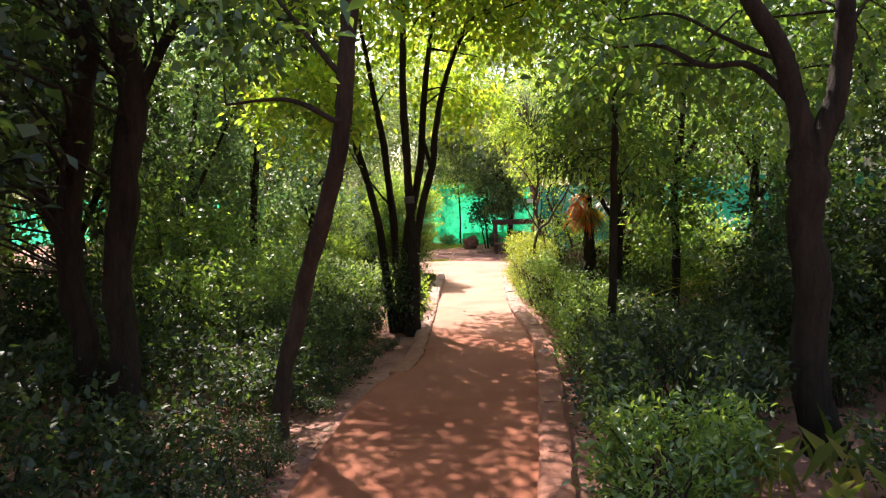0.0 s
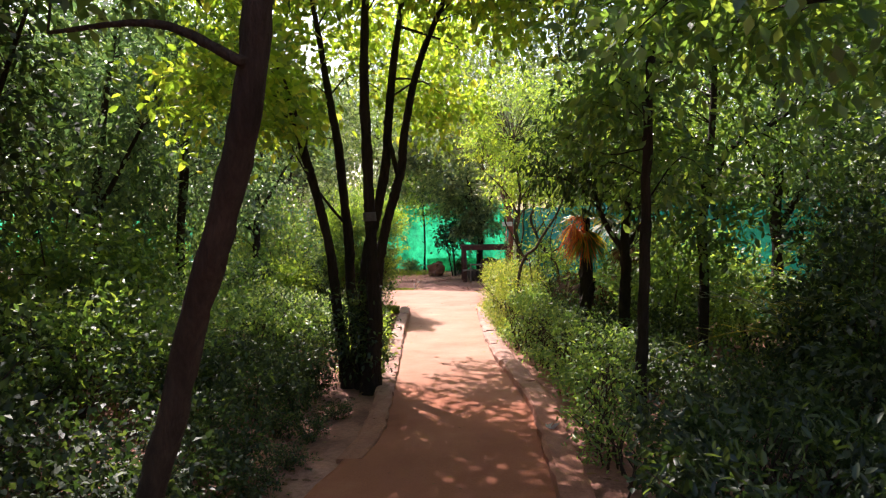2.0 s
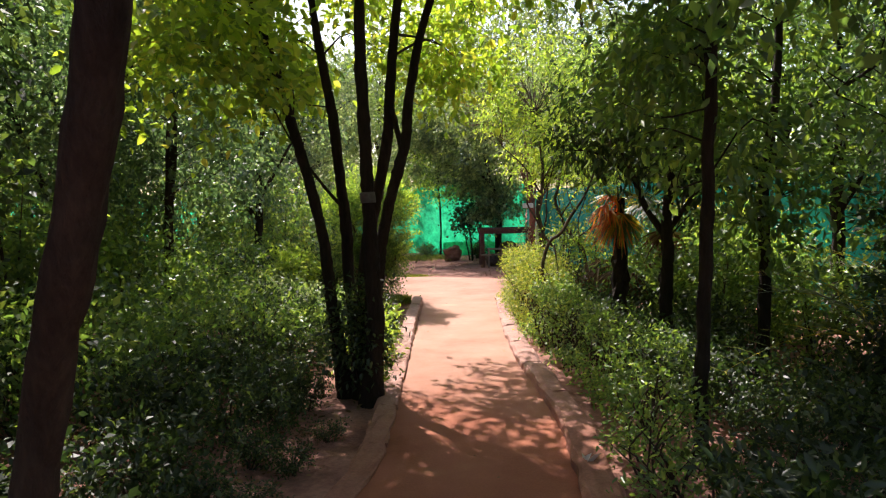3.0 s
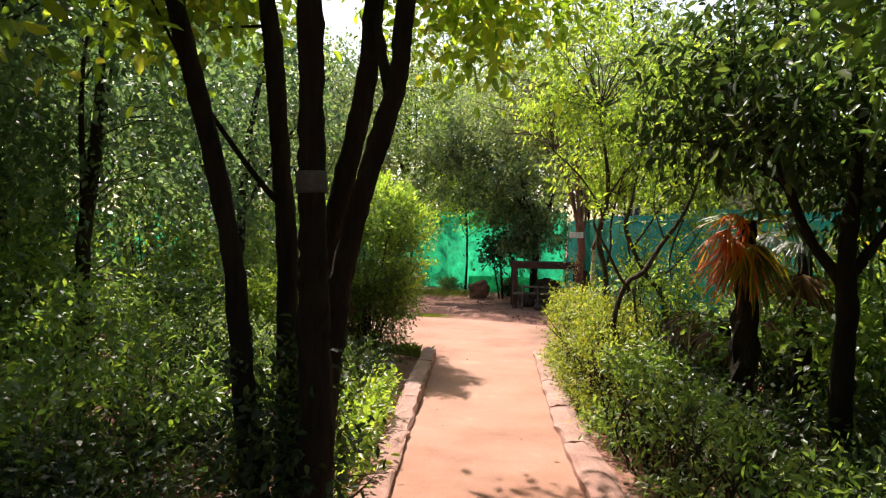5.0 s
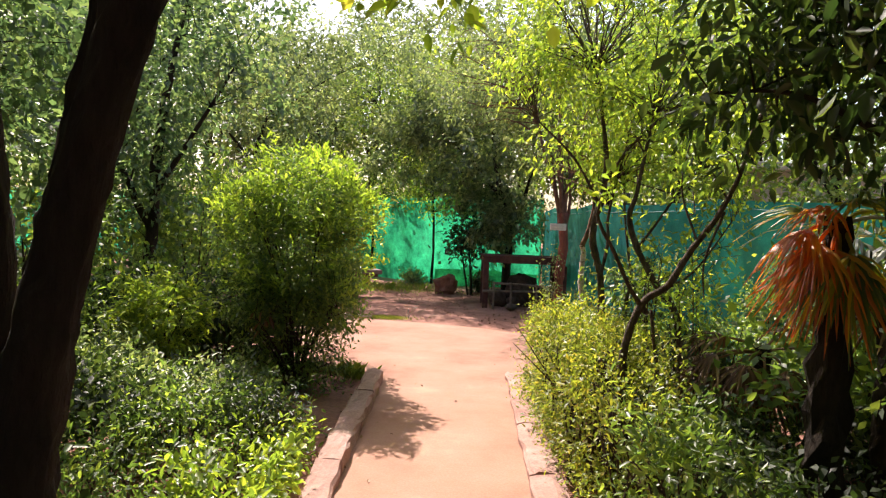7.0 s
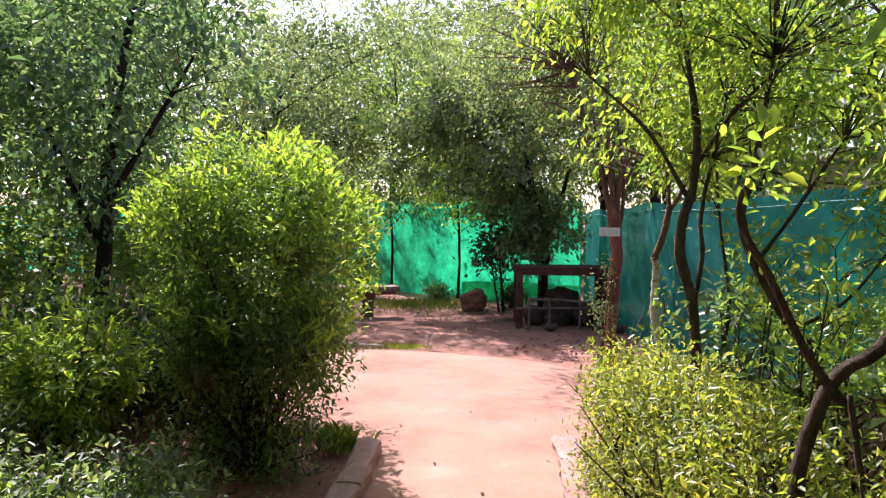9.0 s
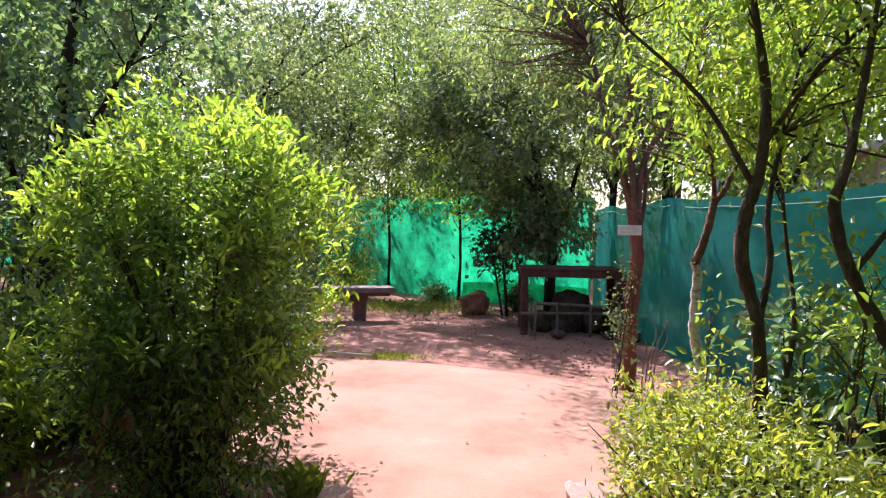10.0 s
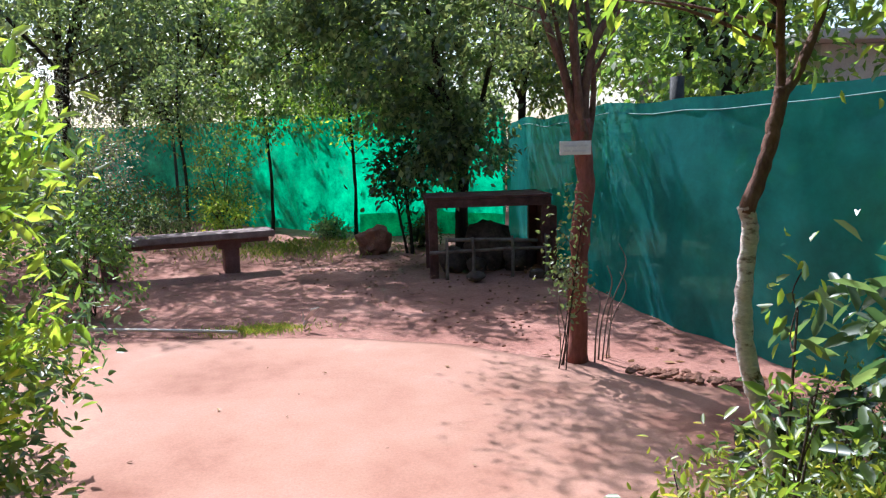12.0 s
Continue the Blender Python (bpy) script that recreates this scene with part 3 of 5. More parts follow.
strip, _ = net_sheet([(0.3, 21.75), (0.9, 21.6), (1.5, 21.5), (2.1, 21.3), (2.5, 21.05)], 0.36, 5, 0.03, 0.06)
setting("net_skirt", strip, NET_GREEN_SUNLIT, "bright green strip of shade net along the fence foot", "fence", True)


# ---- plaza: bench, shelter, rock, sign tree ----
def bench():
    c = (-1.67, 18.85, 0)
    b = thing("bench", c, "dark red stone slab bench with worn pale top", "bench")
    turn = 20
    part("seat", turned(box(-2.79, -0.65, 18.66, 19.04, 0.375, 0.455, 0.014, 0.002, 1), c, turn), BENCHTOP, b, "worn slab seat")
    part("apron", turned(box(-2.72, -0.72, 18.70, 19.0, 0.325, 0.373, 0.008, 0.002, 6), c, turn), BENCHSTONE, b)
    for i, x in enumerate((-2.47, -1.15)):
        leg = part("leg", turned(box(x - 0.085, x + 0.085, 18.74, 18.96, -0.06, 0.29, 0.012, 0.003, 2 + i), c, turn), BENCHSTONE, b)
        part("bracket", turned(box(x - 0.15, x + 0.11, 18.72, 18.98, 0.262, 0.323, 0.012, 0.002, 4 + i), c, turn), BENCHSTONE, leg)


bench()


def shelter():
    x0, x1, y0, y1 = 1.2, 2.46, 18.2, 18.85
    s = thing("shelter", (1.8, 18.5, 0), "low open timber shelter painted dark red, over stones", "shelter")
    for i, (x, y) in enumerate(((x0, y0), (x1, y0), (x0, y1), (x1, y1))):
        part("post", box(x - 0.045, x + 0.045, y - 0.045, y + 0.045, -0.08, 0.72, 0.008, 0.003, i), WOOD, s)
    part("front_beam", box(x0 - 0.06, x1 + 0.06, y0 - 0.05, y0 + 0.04, 0.722, 0.81, 0.008, 0.003, 5), WOOD, s)
    part("back_beam", box(x0 - 0.06, x1 + 0.06, y1 - 0.04, y1 + 0.05, 0.722, 0.81, 0.008, 0.003, 6), WOOD, s)
    for i, x in enumerate((x0, x1)):
        part("side_beam", box(x - 0.04, x + 0.04, y0 + 0.045, y1 - 0.045, 0.73, 0.80, 0.008, 0.003, 7 + i), WOOD, s)
    part("side_panel", box(x1 + 0.05, x1 + 0.13, y0 - 0.02, y1 + 0.02, -0.06, 0.70, 0.008, 0.003, 9), WOOD, s, "dark boarded end")
    for i in range(6):
        y = y0 + 0.0 + i * 0.128
        part("roof_board", box(x0 - 0.07, x1 + 0.07, y - 0.055, y + 0.055, 0.815, 0.84, 0.005, 0.003, 10 + i), WOOD, s)
    for i, (xa, ya, za, xb, yb, zb) in enumerate(((x0 - 0.05, 18.12, 0.23, x1 + 0.03, 18.1, 0.25), (x0 + 0.15, 18.11, 0.37, x1 - 0.1, 18.12, 0.33))):
        part("rail", tube([(xa, ya, za, 0.022), ((xa + xb) / 2, ya - 0.01, (za + zb) / 2 + 0.01, 0.02), (xb, yb, zb, 0.018)], 7, 4, 0.1, 20 + i), STICK, s, "grey weathered stick rail", True)
    for i, x in enumerate((x0 + 0.13, x0 + 0.42, x0 + 0.86, x1 - 0.02)):
        part("stake", tube([(x, 18.06, -0.08, 0.02), (x + 0.01, 18.07, 0.2, 0.019), (x, 18.075, 0.40, 0.017)], 7, 3, 0.1, 30 + i), STICK, s, "grey weathered stake", True)


shelter()
for i, (x, y, rx, ry, rz) in enumerate(((1.45, 18.55, 0.16, 0.14, 0.16), (1.88, 18.62, 0.3, 0.2, 0.36), (2.2, 18.5, 0.19, 0.16, 0.22), (1.7, 18.35, 0.11, 0.1, 0.1), (1.62, 17.85, 0.1, 0.08, 0.06), (2.3, 17.9, 0.09, 0.07, 0.05), (2.55, 17.75, 0.13, 0.09, 0.07))):
    ob = new("stone", mesh_of("stone", *boulder((0, 0, 0), (rx, ry, rz), i + 20), STONE, True))
    ob.location = (x, y, rz * 0.6 - 0.03)
    tagged(ob, "dark brown rough fieldstone lying on bare soil", "stone", "stones by the shelter")
rock = new("rock", mesh_of("rock", *boulder((0, 0, 0), (0.24, 0.17, 0.23), 5, 0.5), ROCK, False))
rock.matrix_basis = pose(0.5, 19.9, 0.12, 0, 28, 10)
tagged(rock, "rust-brown angular boulder standing on the soil", "rock")


# painted tree with a tag
red = tree("tree", [[(1.89, 15, -0.06, 0.06), (1.89, 15, 0.6, 0.056), (1.93, 15, 1.23, 0.056), (1.91, 15, 1.55, 0.056)],
                    [(1.9, 15, 1.4, 0.03), (1.79, 15, 1.86, 0.026), (1.64, 15.05, 2.33, 0.019), (1.5, 15.1, 3.0, 0.014)],
                    [(1.92, 15, 1.45, 0.032), (1.97, 15, 1.97, 0.025), (2.2, 15, 2.35, 0.018), (2.5, 14.9, 2.9, 0.012)],
                    [(1.9, 15.02, 1.45, 0.032), (1.86, 15.05, 2.33, 0.026), (1.8, 15.1, 3.3, 0.012)],
                    [(1.93, 14.98, 1.4, 0.03), (1.83, 14.92, 2.0, 0.022), (1.78, 14.8, 2.8, 0.012)],
                    [(1.95, 15.02, 1.3, 0.022), (2.0, 15.05, 1.8, 0.017), (1.94, 15.1, 2.5, 0.01)], [(1.88, 15.03, 1.35, 0.02), (1.83, 15.06, 1.8, 0.015), (1.7, 15.1, 2.5, 0.009)], [(1.97, 15.0, 1.8, 0.014), (2.1, 14.95, 2.1, 0.011), (2.2, 14.9, 2.7, 0.006)]],
           [(1.75, 15.7, 3.25, 0.8, 0.8, 0.8, 150), (1.15, 16.0, 3.4, 1.0, 1.0, 0.75, 280), (0.5, 16.9, 3.6, 0.8, 0.8, 0.6, 40), (1.7, 15.1, 2.3, 0.5, 0.5, 0.4, 30)], OLIVE, "slender tree with a red-brown trunk and a white tag", BARK_RED, 11, 22, 0.06, 0.4, branches=110, limb_bark=BARK_UMBER, knots=0.08)
sign = thing("sign", (1.87, 14.9, 1.36), "small white tag with faded grey lettering, nailed to a trunk", "sign")
part("plate", box(1.742, 1.942, 14.9, 14.91, 1.33, 1.415, 0.004), WHITE, sign)
for i, (a, b, z) in enumerate(((1.765, 1.85, 1.386), (1.86, 1.92, 1.386), (1.77, 1.81, 1.355), (1.82, 1.905, 1.355))):
    part("text_bar", box(a, b, 14.8965, 14.8985, z - 0.006, z + 0.006, 0.0005), GREYINK, sign, "illegible grey lettering")
shrub("sapling", (1.76, 14.8, 0.0), 0.13, 1.25, OLIVE, "thin leafy sapling growing against a red trunk", 71, 60, 7, 0.035, 0.6, 0.04, 0.12, 4, 0.15, squash=1.0, category="sapling", stem_r=0.005)
for i, (x, y, dx, h, r) in enumerate(((1.99, 14.95, 0.03, 0.45, 0.006), (2.03, 15.0, 0.08, 0.6, 0.006), (2.05, 14.98, 0.14, 0.75, 0.005), (2.09, 15.02, 0.12, 0.55, 0.005), (2.12, 15.05, 0.02, 0.4, 0.004), (1.8, 14.93, -0.05, 0.5, 0.005), (1.77, 14.97, -0.02, 0.38, 0.004))):
    shoot = new("shoot", mesh_of("shoot", *tube([(x, y, -0.05, r), (x + dx * 0.3, y, h * 0.4, r * 0.9), (x + dx * 1.1, y, h * 0.8, r * 0.7), (x + dx * 0.8, y + 0.02, h, r * 0.4)], 6, 5, 0.1, i), STICK, True))
    tagged(shoot, "thin pale bare shoot beside a red trunk", "shoot", "shoots round the red trunk")

# dark tree behind the shelter
tree("tree", [[(1.7, 19.5, -0.08, 0.1), (1.69, 19.5, 0.5, 0.085), (1.67, 19.5, 1.25, 0.07), (1.45, 19.5, 2.2, 0.05), (1.3, 19.5, 3.2, 0.03)],
              [(1.67, 19.5, 1.1, 0.05), (1.95, 19.5, 1.9, 0.035), (2.2, 19.6, 2.8, 0.02)], [(1.5, 19.5, 1.9, 0.035), (0.9, 19.5, 2.6, 0.025), (0.4, 19.6, 3.0, 0.015)]],
     [(1.35, 19.5, 2.7, 1.3, 1.2, 1.3, 270), (1.5, 19.4, 1.55, 0.85, 0.65, 0.65, 150), (-0.1, 20.2, 2.9, 1.25, 0.9, 0.9, 190), (2.0, 18.5, 3.8, 1.1, 0.9, 0.8, 100), (0.5, 19.4, 3.6, 1.2, 1.0, 0.7, 130)], SAGE, "broad dark green tree standing behind a low shelter", BARK, 12, 28, 0.1, 0.55, 0.095, 0.24, branches=80, gap=-0.05, far=True)
tree("tree", [[(1.05, 19.75, -0.08, 0.025), (1.0, 19.75, 0.5, 0.022), (0.92, 19.75, 1.2, 0.015)], [(0.97, 19.8, -0.05, 0.02), (0.86, 19.8, 0.6, 0.016), (0.75, 19.8, 1.2, 0.01)]],
     [(0.95, 19.75, 1.05, 0.45, 0.4, 0.5, 45)], DARK_SHADED, "slim dark sapling tree beside a rust-brown boulder", BARK, 13, 24, 0.1, 0.55, branches=16)
for i, (x, y, h, m) in enumerate(((0.22, 21.9, 0.0, FRESH), (-1.25, 22.8, 0.3, MID), (-2.9, 23.6, 0.5, OLIVE))):
    tree("tree", [[(x, y, -0.08, 0.03), (x + 0.02, y, 1.0, 0.027), (x - 0.03, y, 2.2, 0.024), (x + 0.1, y, 3.6, 0.018), (x, y, 5.0 + h, 0.009)], [(x, y, 1.9, 0.014), (x - 0.5, y - 0.2, 2.6, 0.01), (x - 0.9, y - 0.2, 3.1, 0.006)], [(x - 0.02, y, 2.3, 0.014), (x + 0.5, y - 0.2, 3.0, 0.01), (x + 0.8, y - 0.1, 3.6, 0.006)]],
         [(x, y - 0.1, 4.2 + h, 1.2, 1.1, 1.3, 170), (x + 0.1, y - 0.3, 2.3, 0.95, 0.8, 0.85, 150)], m, "slender-trunked tree against a green net fence", BARK, 140 + i, 18, 0.09, 0.5, 0.13, 0.34, 50, group="slender trees along the net fence", far=True)
tree("tree", [[(-3.7, 20.6, -0.08, 0.06), (-3.6, 20.6, 1.6, 0.05), (-3.4, 20.6, 3.0, 0.035), (-2.8, 20.6, 4.2, 0.02), (-2.2, 20.6, 5.0, 0.015)], [(-3.2, 20.6, 3.4, 0.022), (-2.0, 20.5, 4.2, 0.014), (-0.9, 20.4, 4.7, 0.007)], [(-3.5, 20.6, 2.4, 0.03), (-4.3, 20.5, 3.4, 0.02), (-4.8, 20.4, 4.2, 0.01)]],
     [(-2.6, 20.4, 4.4, 1.5, 1.2, 1.1, 300), (-0.9, 20.4, 4.8, 1.1, 1.0, 0.6, 130), (-4.3, 20.5, 3.8, 1.2, 1.1, 1.0, 130), (-2.4, 20.2, 3.1, 0.9, 0.7, 0.6, 110)], SAGE, "tall leaning tree spreading over a stone bench", BARK, 145, 18, 0.09, 0.5, 0.13, 0.34, 60, far=True)
# plants along the far fence
for i, (x, y, r, h, m) in enumerate(((-1.7, 21.5, 0.5, 0.75, LIME), (-2.6, 21.4, 0.55, 0.7, OLIVE), (-1.9, 22.0, 0.55, 1.75, MID), (-3.2, 22.4, 0.8, 1.0, DARK_SHADED), (-3.9, 21.2, 0.9, 2.2, OLIVE), (-0.2, 21.6, 0.28, 0.3, OLIVE), (1.25, 20.3, 0.3, 0.4, DARK_SHADED), (-4.9, 19.8, 0.9, 1.2, MID))):
    shrub("shrub", (x, y, -0.02), r, h, m, "leafy shrub growing in front of a green net fence", 80 + i, int(45 + 60 * r * h), 20, 0.06, 0.45, 0.06, 0.18, 6, 0.1, "shrubs along the net fence")

shrub("shrub", (-3.6, 19.9, -0.02), 1.05, 2.7, GREYLEAF, "tall grey fine-leaved shrub behind a bench", 88, 420, 26, 0.045, 0.4, 0.09, 0.24, 14, 0.1, gap=-0.3, far=True)
shrub("shrub", (-2.9, 20.2, -0.02), 0.7, 1.1, DARK_SHADED, "dark low shrub behind a stone bench", 89, 110, 22, 0.06, 0.45, 0.07, 0.18, 8, 0.05)
# ---- birch-pale tree and its neighbours ----
tree("tree", [[(1.84, 12.6, -0.06, 0.0333), (1.8, 12.6, 0.39, 0.0301), (1.735, 12.6, 0.61, 0.0277), (1.68, 12.6, 0.82, 0.0253), (1.675, 12.6, 0.99, 0.0238), (1.685, 12.6, 1.16, 0.0222), (1.665, 12.6, 1.22, 0.0206)],
              [(1.67, 12.6, 1.2, 0.0222), (1.72, 12.6, 1.35, 0.0214), (1.75, 12.6, 1.48, 0.0206), (1.765, 12.6, 1.55, 0.0198)],
              [(1.76, 12.6, 1.52, 0.0158), (1.83, 12.62, 1.62, 0.0135), (1.92, 12.65, 1.85, 0.0095), (2.0, 12.7, 2.3, 0.0063)],
              [(1.76, 12.6, 1.5, 0.0143), (1.75, 12.6, 1.66, 0.0119), (1.7, 12.55, 1.9, 0.0087), (1.6, 12.5, 2.3, 0.0055)]],
     [(1.75, 12.6, 2.15, 0.62, 0.6, 0.42, 110)], FRESH, "crooked small tree with pale blotched bark and limp leaves", BARK_PALE, 14, 14, 0.062, 0.42, 0.09, 0.24, 60, droop=0.7, limb_bark=BARK_UMBER, knots=0.06, wander=0.25)
tree("tree", [[(1.72, 11.75, -0.06, 0.0324), (1.67, 11.72, 0.57, 0.0288), (1.63, 11.7, 0.98, 0.0259), (1.56, 11.7, 1.26, 0.0259), (1.57, 11.7, 1.45, 0.0245), (1.62, 11.7, 1.63, 0.0216), (1.63, 11.72, 2.0, 0.0173), (1.55, 11.8, 2.6, 0.0101)],
              [(1.635, 11.7, 1.0, 0.0144), (1.69, 11.75, 1.27, 0.0122), (1.7, 11.8, 1.5, 0.0108), (1.85, 11.9, 2.1, 0.00648)],
              [(1.6, 11.7, 1.55, 0.013), (1.4, 11.75, 1.9, 0.00936), (1.1, 11.8, 2.2, 0.00504)], [(1.62, 11.7, 1.7, 0.0115), (1.8, 11.6, 2.0, 0.00864), (2.1, 11.5, 2.3, 0.00504)]],
     [(1.65, 12.0, 3.05, 1.05, 0.9, 0.85, 210), (1.15, 11.95, 2.6, 0.45, 0.4, 0.25, 60), (1.75, 11.95, 1.9, 0.3, 0.35, 0.2, 24), (2.2, 11.8, 2.2, 0.7, 0.6, 0.5, 110)], FRESH, "slender many-branched tree above the hedge", BARK_TAN, 15, 20, 0.056, 0.38, 0.09, 0.26, 110, droop=0.5, knots=0.06)
tree("tree", [[(2.25, 11.5, -0.05, 0.0285), (2.12, 11.4, 0.75, 0.0255), (1.98, 11.4, 0.96, 0.0248), (1.84, 11.4, 1.21, 0.0225), (1.75, 11.4, 1.46, 0.021), (1.8, 11.4, 1.67, 0.0165), (1.9, 11.45, 2.2, 0.009)],
              [(1.83, 11.4, 1.25, 0.012), (1.98, 11.35, 1.5, 0.009), (2.15, 11.3, 1.8, 0.00525)], [(2.0, 11.4, 0.93, 0.0105), (2.2, 11.3, 1.1, 0.0075), (2.4, 11.2, 1.45, 0.0045)]],
     [(2.2, 11.5, 2.5, 0.8, 0.7, 0.7, 150), (2.4, 11.3, 1.6, 0.35, 0.35, 0.3, 30)], FRESH, "leaning slim tree with brown bark behind the hedge", BARK_TAN, 16, 22, 0.048, 0.42, 0.09, 0.26, 50)
forked = tree("tree", [[(1.33, 10.02, -0.05, 0.0258), (1.36, 10.0, 0.5, 0.0228), (1.38, 10.0, 0.79, 0.0213), (1.46, 10.0, 1.0, 0.0198), (1.58, 10.0, 1.09, 0.0190), (1.68, 10.0, 1.26, 0.0175), (1.83, 10.0, 1.48, 0.0137), (1.95, 10.02, 1.75, 0.0106), (2.05, 10.1, 2.15, 0.0061)],
              [(1.48, 10.0, 0.94, 0.0137), (1.39, 10.0, 1.06, 0.0122), (1.29, 10.0, 1.26, 0.0106), (1.22, 10.0, 1.38, 0.0099), (1.2, 10.0, 1.46, 0.0076), (1.23, 9.98, 1.55, 0.0046)], [(1.55, 9.97, -0.05, 0.0099), (1.54, 9.98, 0.6, 0.0091), (1.52, 9.99, 0.8, 0.0091), (1.5, 10.0, 0.96, 0.0084)],
              [(1.85, 10.0, 1.48, 0.0076), (1.78, 10.05, 1.22, 0.0061), (1.8, 10.08, 1.02, 0.0038)], [(1.72, 10.0, 1.32, 0.0068), (1.66, 10.1, 1.6, 0.0046), (1.72, 10.15, 1.9, 0.0030)]],
     [(2.05, 10.1, 2.2, 0.5, 0.45, 0.38, 70), (1.7, 10.15, 1.75, 0.2, 0.25, 0.25, 16)], FRESH, "crooked forked young tree with a tuft of broad leaves", BARK_TAN, 17, 22, 0.045, 0.42, 0.09, 0.26, 30, wander=0.2)
C = np.array([(1.23, 9.98, 1.56), (1.18, 10.0, 1.6), (1.28, 9.97, 1.53), (1.24, 9.96, 1.63)])
part("leaf_tuft", leaves(np.random.default_rng(5), C, unit(np.array([(-0.6, -0.3, 0.2), (0.1, -0.5, 0.6), (0.7, -0.2, 0.1), (0.1, -0.2, 0.8)])), 7, 0.062, 0.46, 0.04, 0.08, 0.25), FRESH, forked, "broad bright green leaves", kind="stuff")
tree("sapling", [[(2.0, 12.2, -0.05, 0.014), (1.95, 12.2, 0.5, 0.012), (2.0, 12.2, 0.95, 0.011), (1.93, 12.2, 1.5, 0.009), (1.9, 12.2, 2.0, 0.008)]], [(1.95, 12.2, 1.95, 0.4, 0.4, 0.4, 30)], FRESH, "thin upright sapling behind the hedge", BARK_TAN, 18, 18, 0.05, 0.4, 0.08, 0.2, 14, category="sapling")
for i, (x, y, r, h, n) in enumerate(((1.72, 10.75, 0.24, 1.5, 34), (2.0, 10.9, 0.28, 1.25, 34), (2.35, 11.6, 0.3, 1.55, 40), (1.9, 11.6, 0.2, 1.7, 30), (1.62, 12.3, 0.16, 1.15, 22), (2.45, 12.3, 0.28, 1.3, 36))):
    shrub("sapling", (x, y, -0.02), r, h, FRESH, "thin leafy sapling in front of a teal net", 180 + i, n, 8, 0.052, 0.42, 0.06, 0.2, 4, 0.35, "saplings before the teal net", BARK_TAN, "sapling", fine=26, stem_r=0.007)
shrub("shrub", (2.08, 12.35, -0.02), 0.27, 1.3, COOL, "upright plant with broad soft green leaves", 73, 90, 8, 0.1, 0.42, 0.07, 0.2, 8, 0.1, stem_r=0.006)
shrub("shrub", (1.84, 12.3, -0.02), 0.26, 0.5, FRESH, "low broad-leaved plant at the foot of a pale tree", 74, 60, 9, 0.07, 0.42, 0.06, 0.16, 7, 0.1, stem_r=0.005)
shrub("shrub", (2.0, 12.85, -0.02), 0.2, 0.45, HEDGE_LEAF, "small yellow-green plant beside a pale trunk", 75, 46, 12, 0.04, 0.45, 0.05, 0.14, 9, 0.05, stem_r=0.004)
# ---- hedges and bushes by the path ----
def hedge(name, points, leaf, label, seed, density, per=24, length=0.05, width=0.42):
    """A row of clipped bushes: rows of (x, y, half-width, height)."""
    rng = np.random.default_rng(seed)
    h = thing(name, (points[0][0], points[0][1], 0), label, "hedge")
    C, D, S = [], [], []
    P = smooth_line(points, 6)
    for x, y, w, top in P:
        for k in range(int(density * w * top * 10)):
            a = rng.random() * 6.283
            c, e = math.cos(a), math.sin(a)
            q = Vector((math.copysign(abs(c) ** 0.55, c), rng.normal() * 0.4, math.copysign(abs(e) ** 0.55, e)))
            r = 0.45 + 0.55 * rng.random() ** 0.5
            p = np.array([x + q.x * w * r, y + rng.uniform(-0.35, 0.35), max(0.05, top * 0.54 + q.z * top * 0.46 * r)])
            p[2] += 0.10 * noise.noise(Vector(p) * 3.1)
            p[0] += 0.10 * noise.noise(Vector(p) * 2.7 + Vector((3, 3, 3)))
            C.append(p)
            D.append((q.x * 0.8, q.y, q.z * 0.8 + 0.5))
        for k in range(4):
            bx, by = x + rng.uniform(-w, w) * 0.6, y + rng.uniform(-0.3, 0.3)
            S.append(tube([(bx, by, -0.04, 0.007), (bx + rng.normal() * 0.06, by, top * 0.4, 0.006), (bx + rng.normal() * 0.14, by + rng.normal() * 0.08, top * 0.85, 0.002)], 5, 3, 0.08, k))
    part("stem_mass", joined(S), BARK_BROWN, h, smooth=True, kind="stuff")
    part("foliage", leaves(rng, np.array(C), unit(np.array(D)), per, length, width, 0.05, 0.16, 0.1), leaf, h)


# Nearer rows get darker leaves than the far hedge: shade put into colour.
hedge("hedge", [(1.3, 9.6, 0.22, 0.66), (1.32, 10.1, 0.28, 0.76), (1.38, 10.6, 0.36, 0.84), (1.42, 11.2, 0.38, 0.83), (1.48, 11.7, 0.35, 0.72), (1.58, 12.1, 0.33, 0.58), (1.92, 12.5, 0.25, 0.36)], HEDGE_LEAF, "waist-high yellow-green hedge along the kerb", 21, 12, 30, 0.031, 0.42)
hedge("hedge", [(1.25, 5.2, 0.2, 0.25), (1.45, 6.2, 0.25, 0.42), (1.52, 7.0, 0.28, 0.55), (1.46, 8.0, 0.22, 0.56), (1.36, 8.9, 0.2, 0.62), (1.32, 9.3, 0.2, 0.66)], MID, "low green hedge along the kerb with shade put into its leaf colour", 22, 11, 26, 0.042)
hedge("hedge", [(1.1, 2.5, 0.22, 0.3), (1.25, 2.9, 0.34, 0.42), (1.4, 3.3, 0.42, 0.5)], MID, "low spreading green bushes beside the kerb", 23, 10, 26, 0.05)
# Continues the green bushes above, with deep shade put into the leaf colour.
hedge("hedge", [(1.45, 3.6, 0.42, 0.52), (1.6, 4.1, 0.55, 0.62), (1.75, 4.9, 0.5, 0.5)], DARK_SHADED, "low bushes beside the kerb with deep shade put into their dark leaves", 25, 10, 24, 0.055)
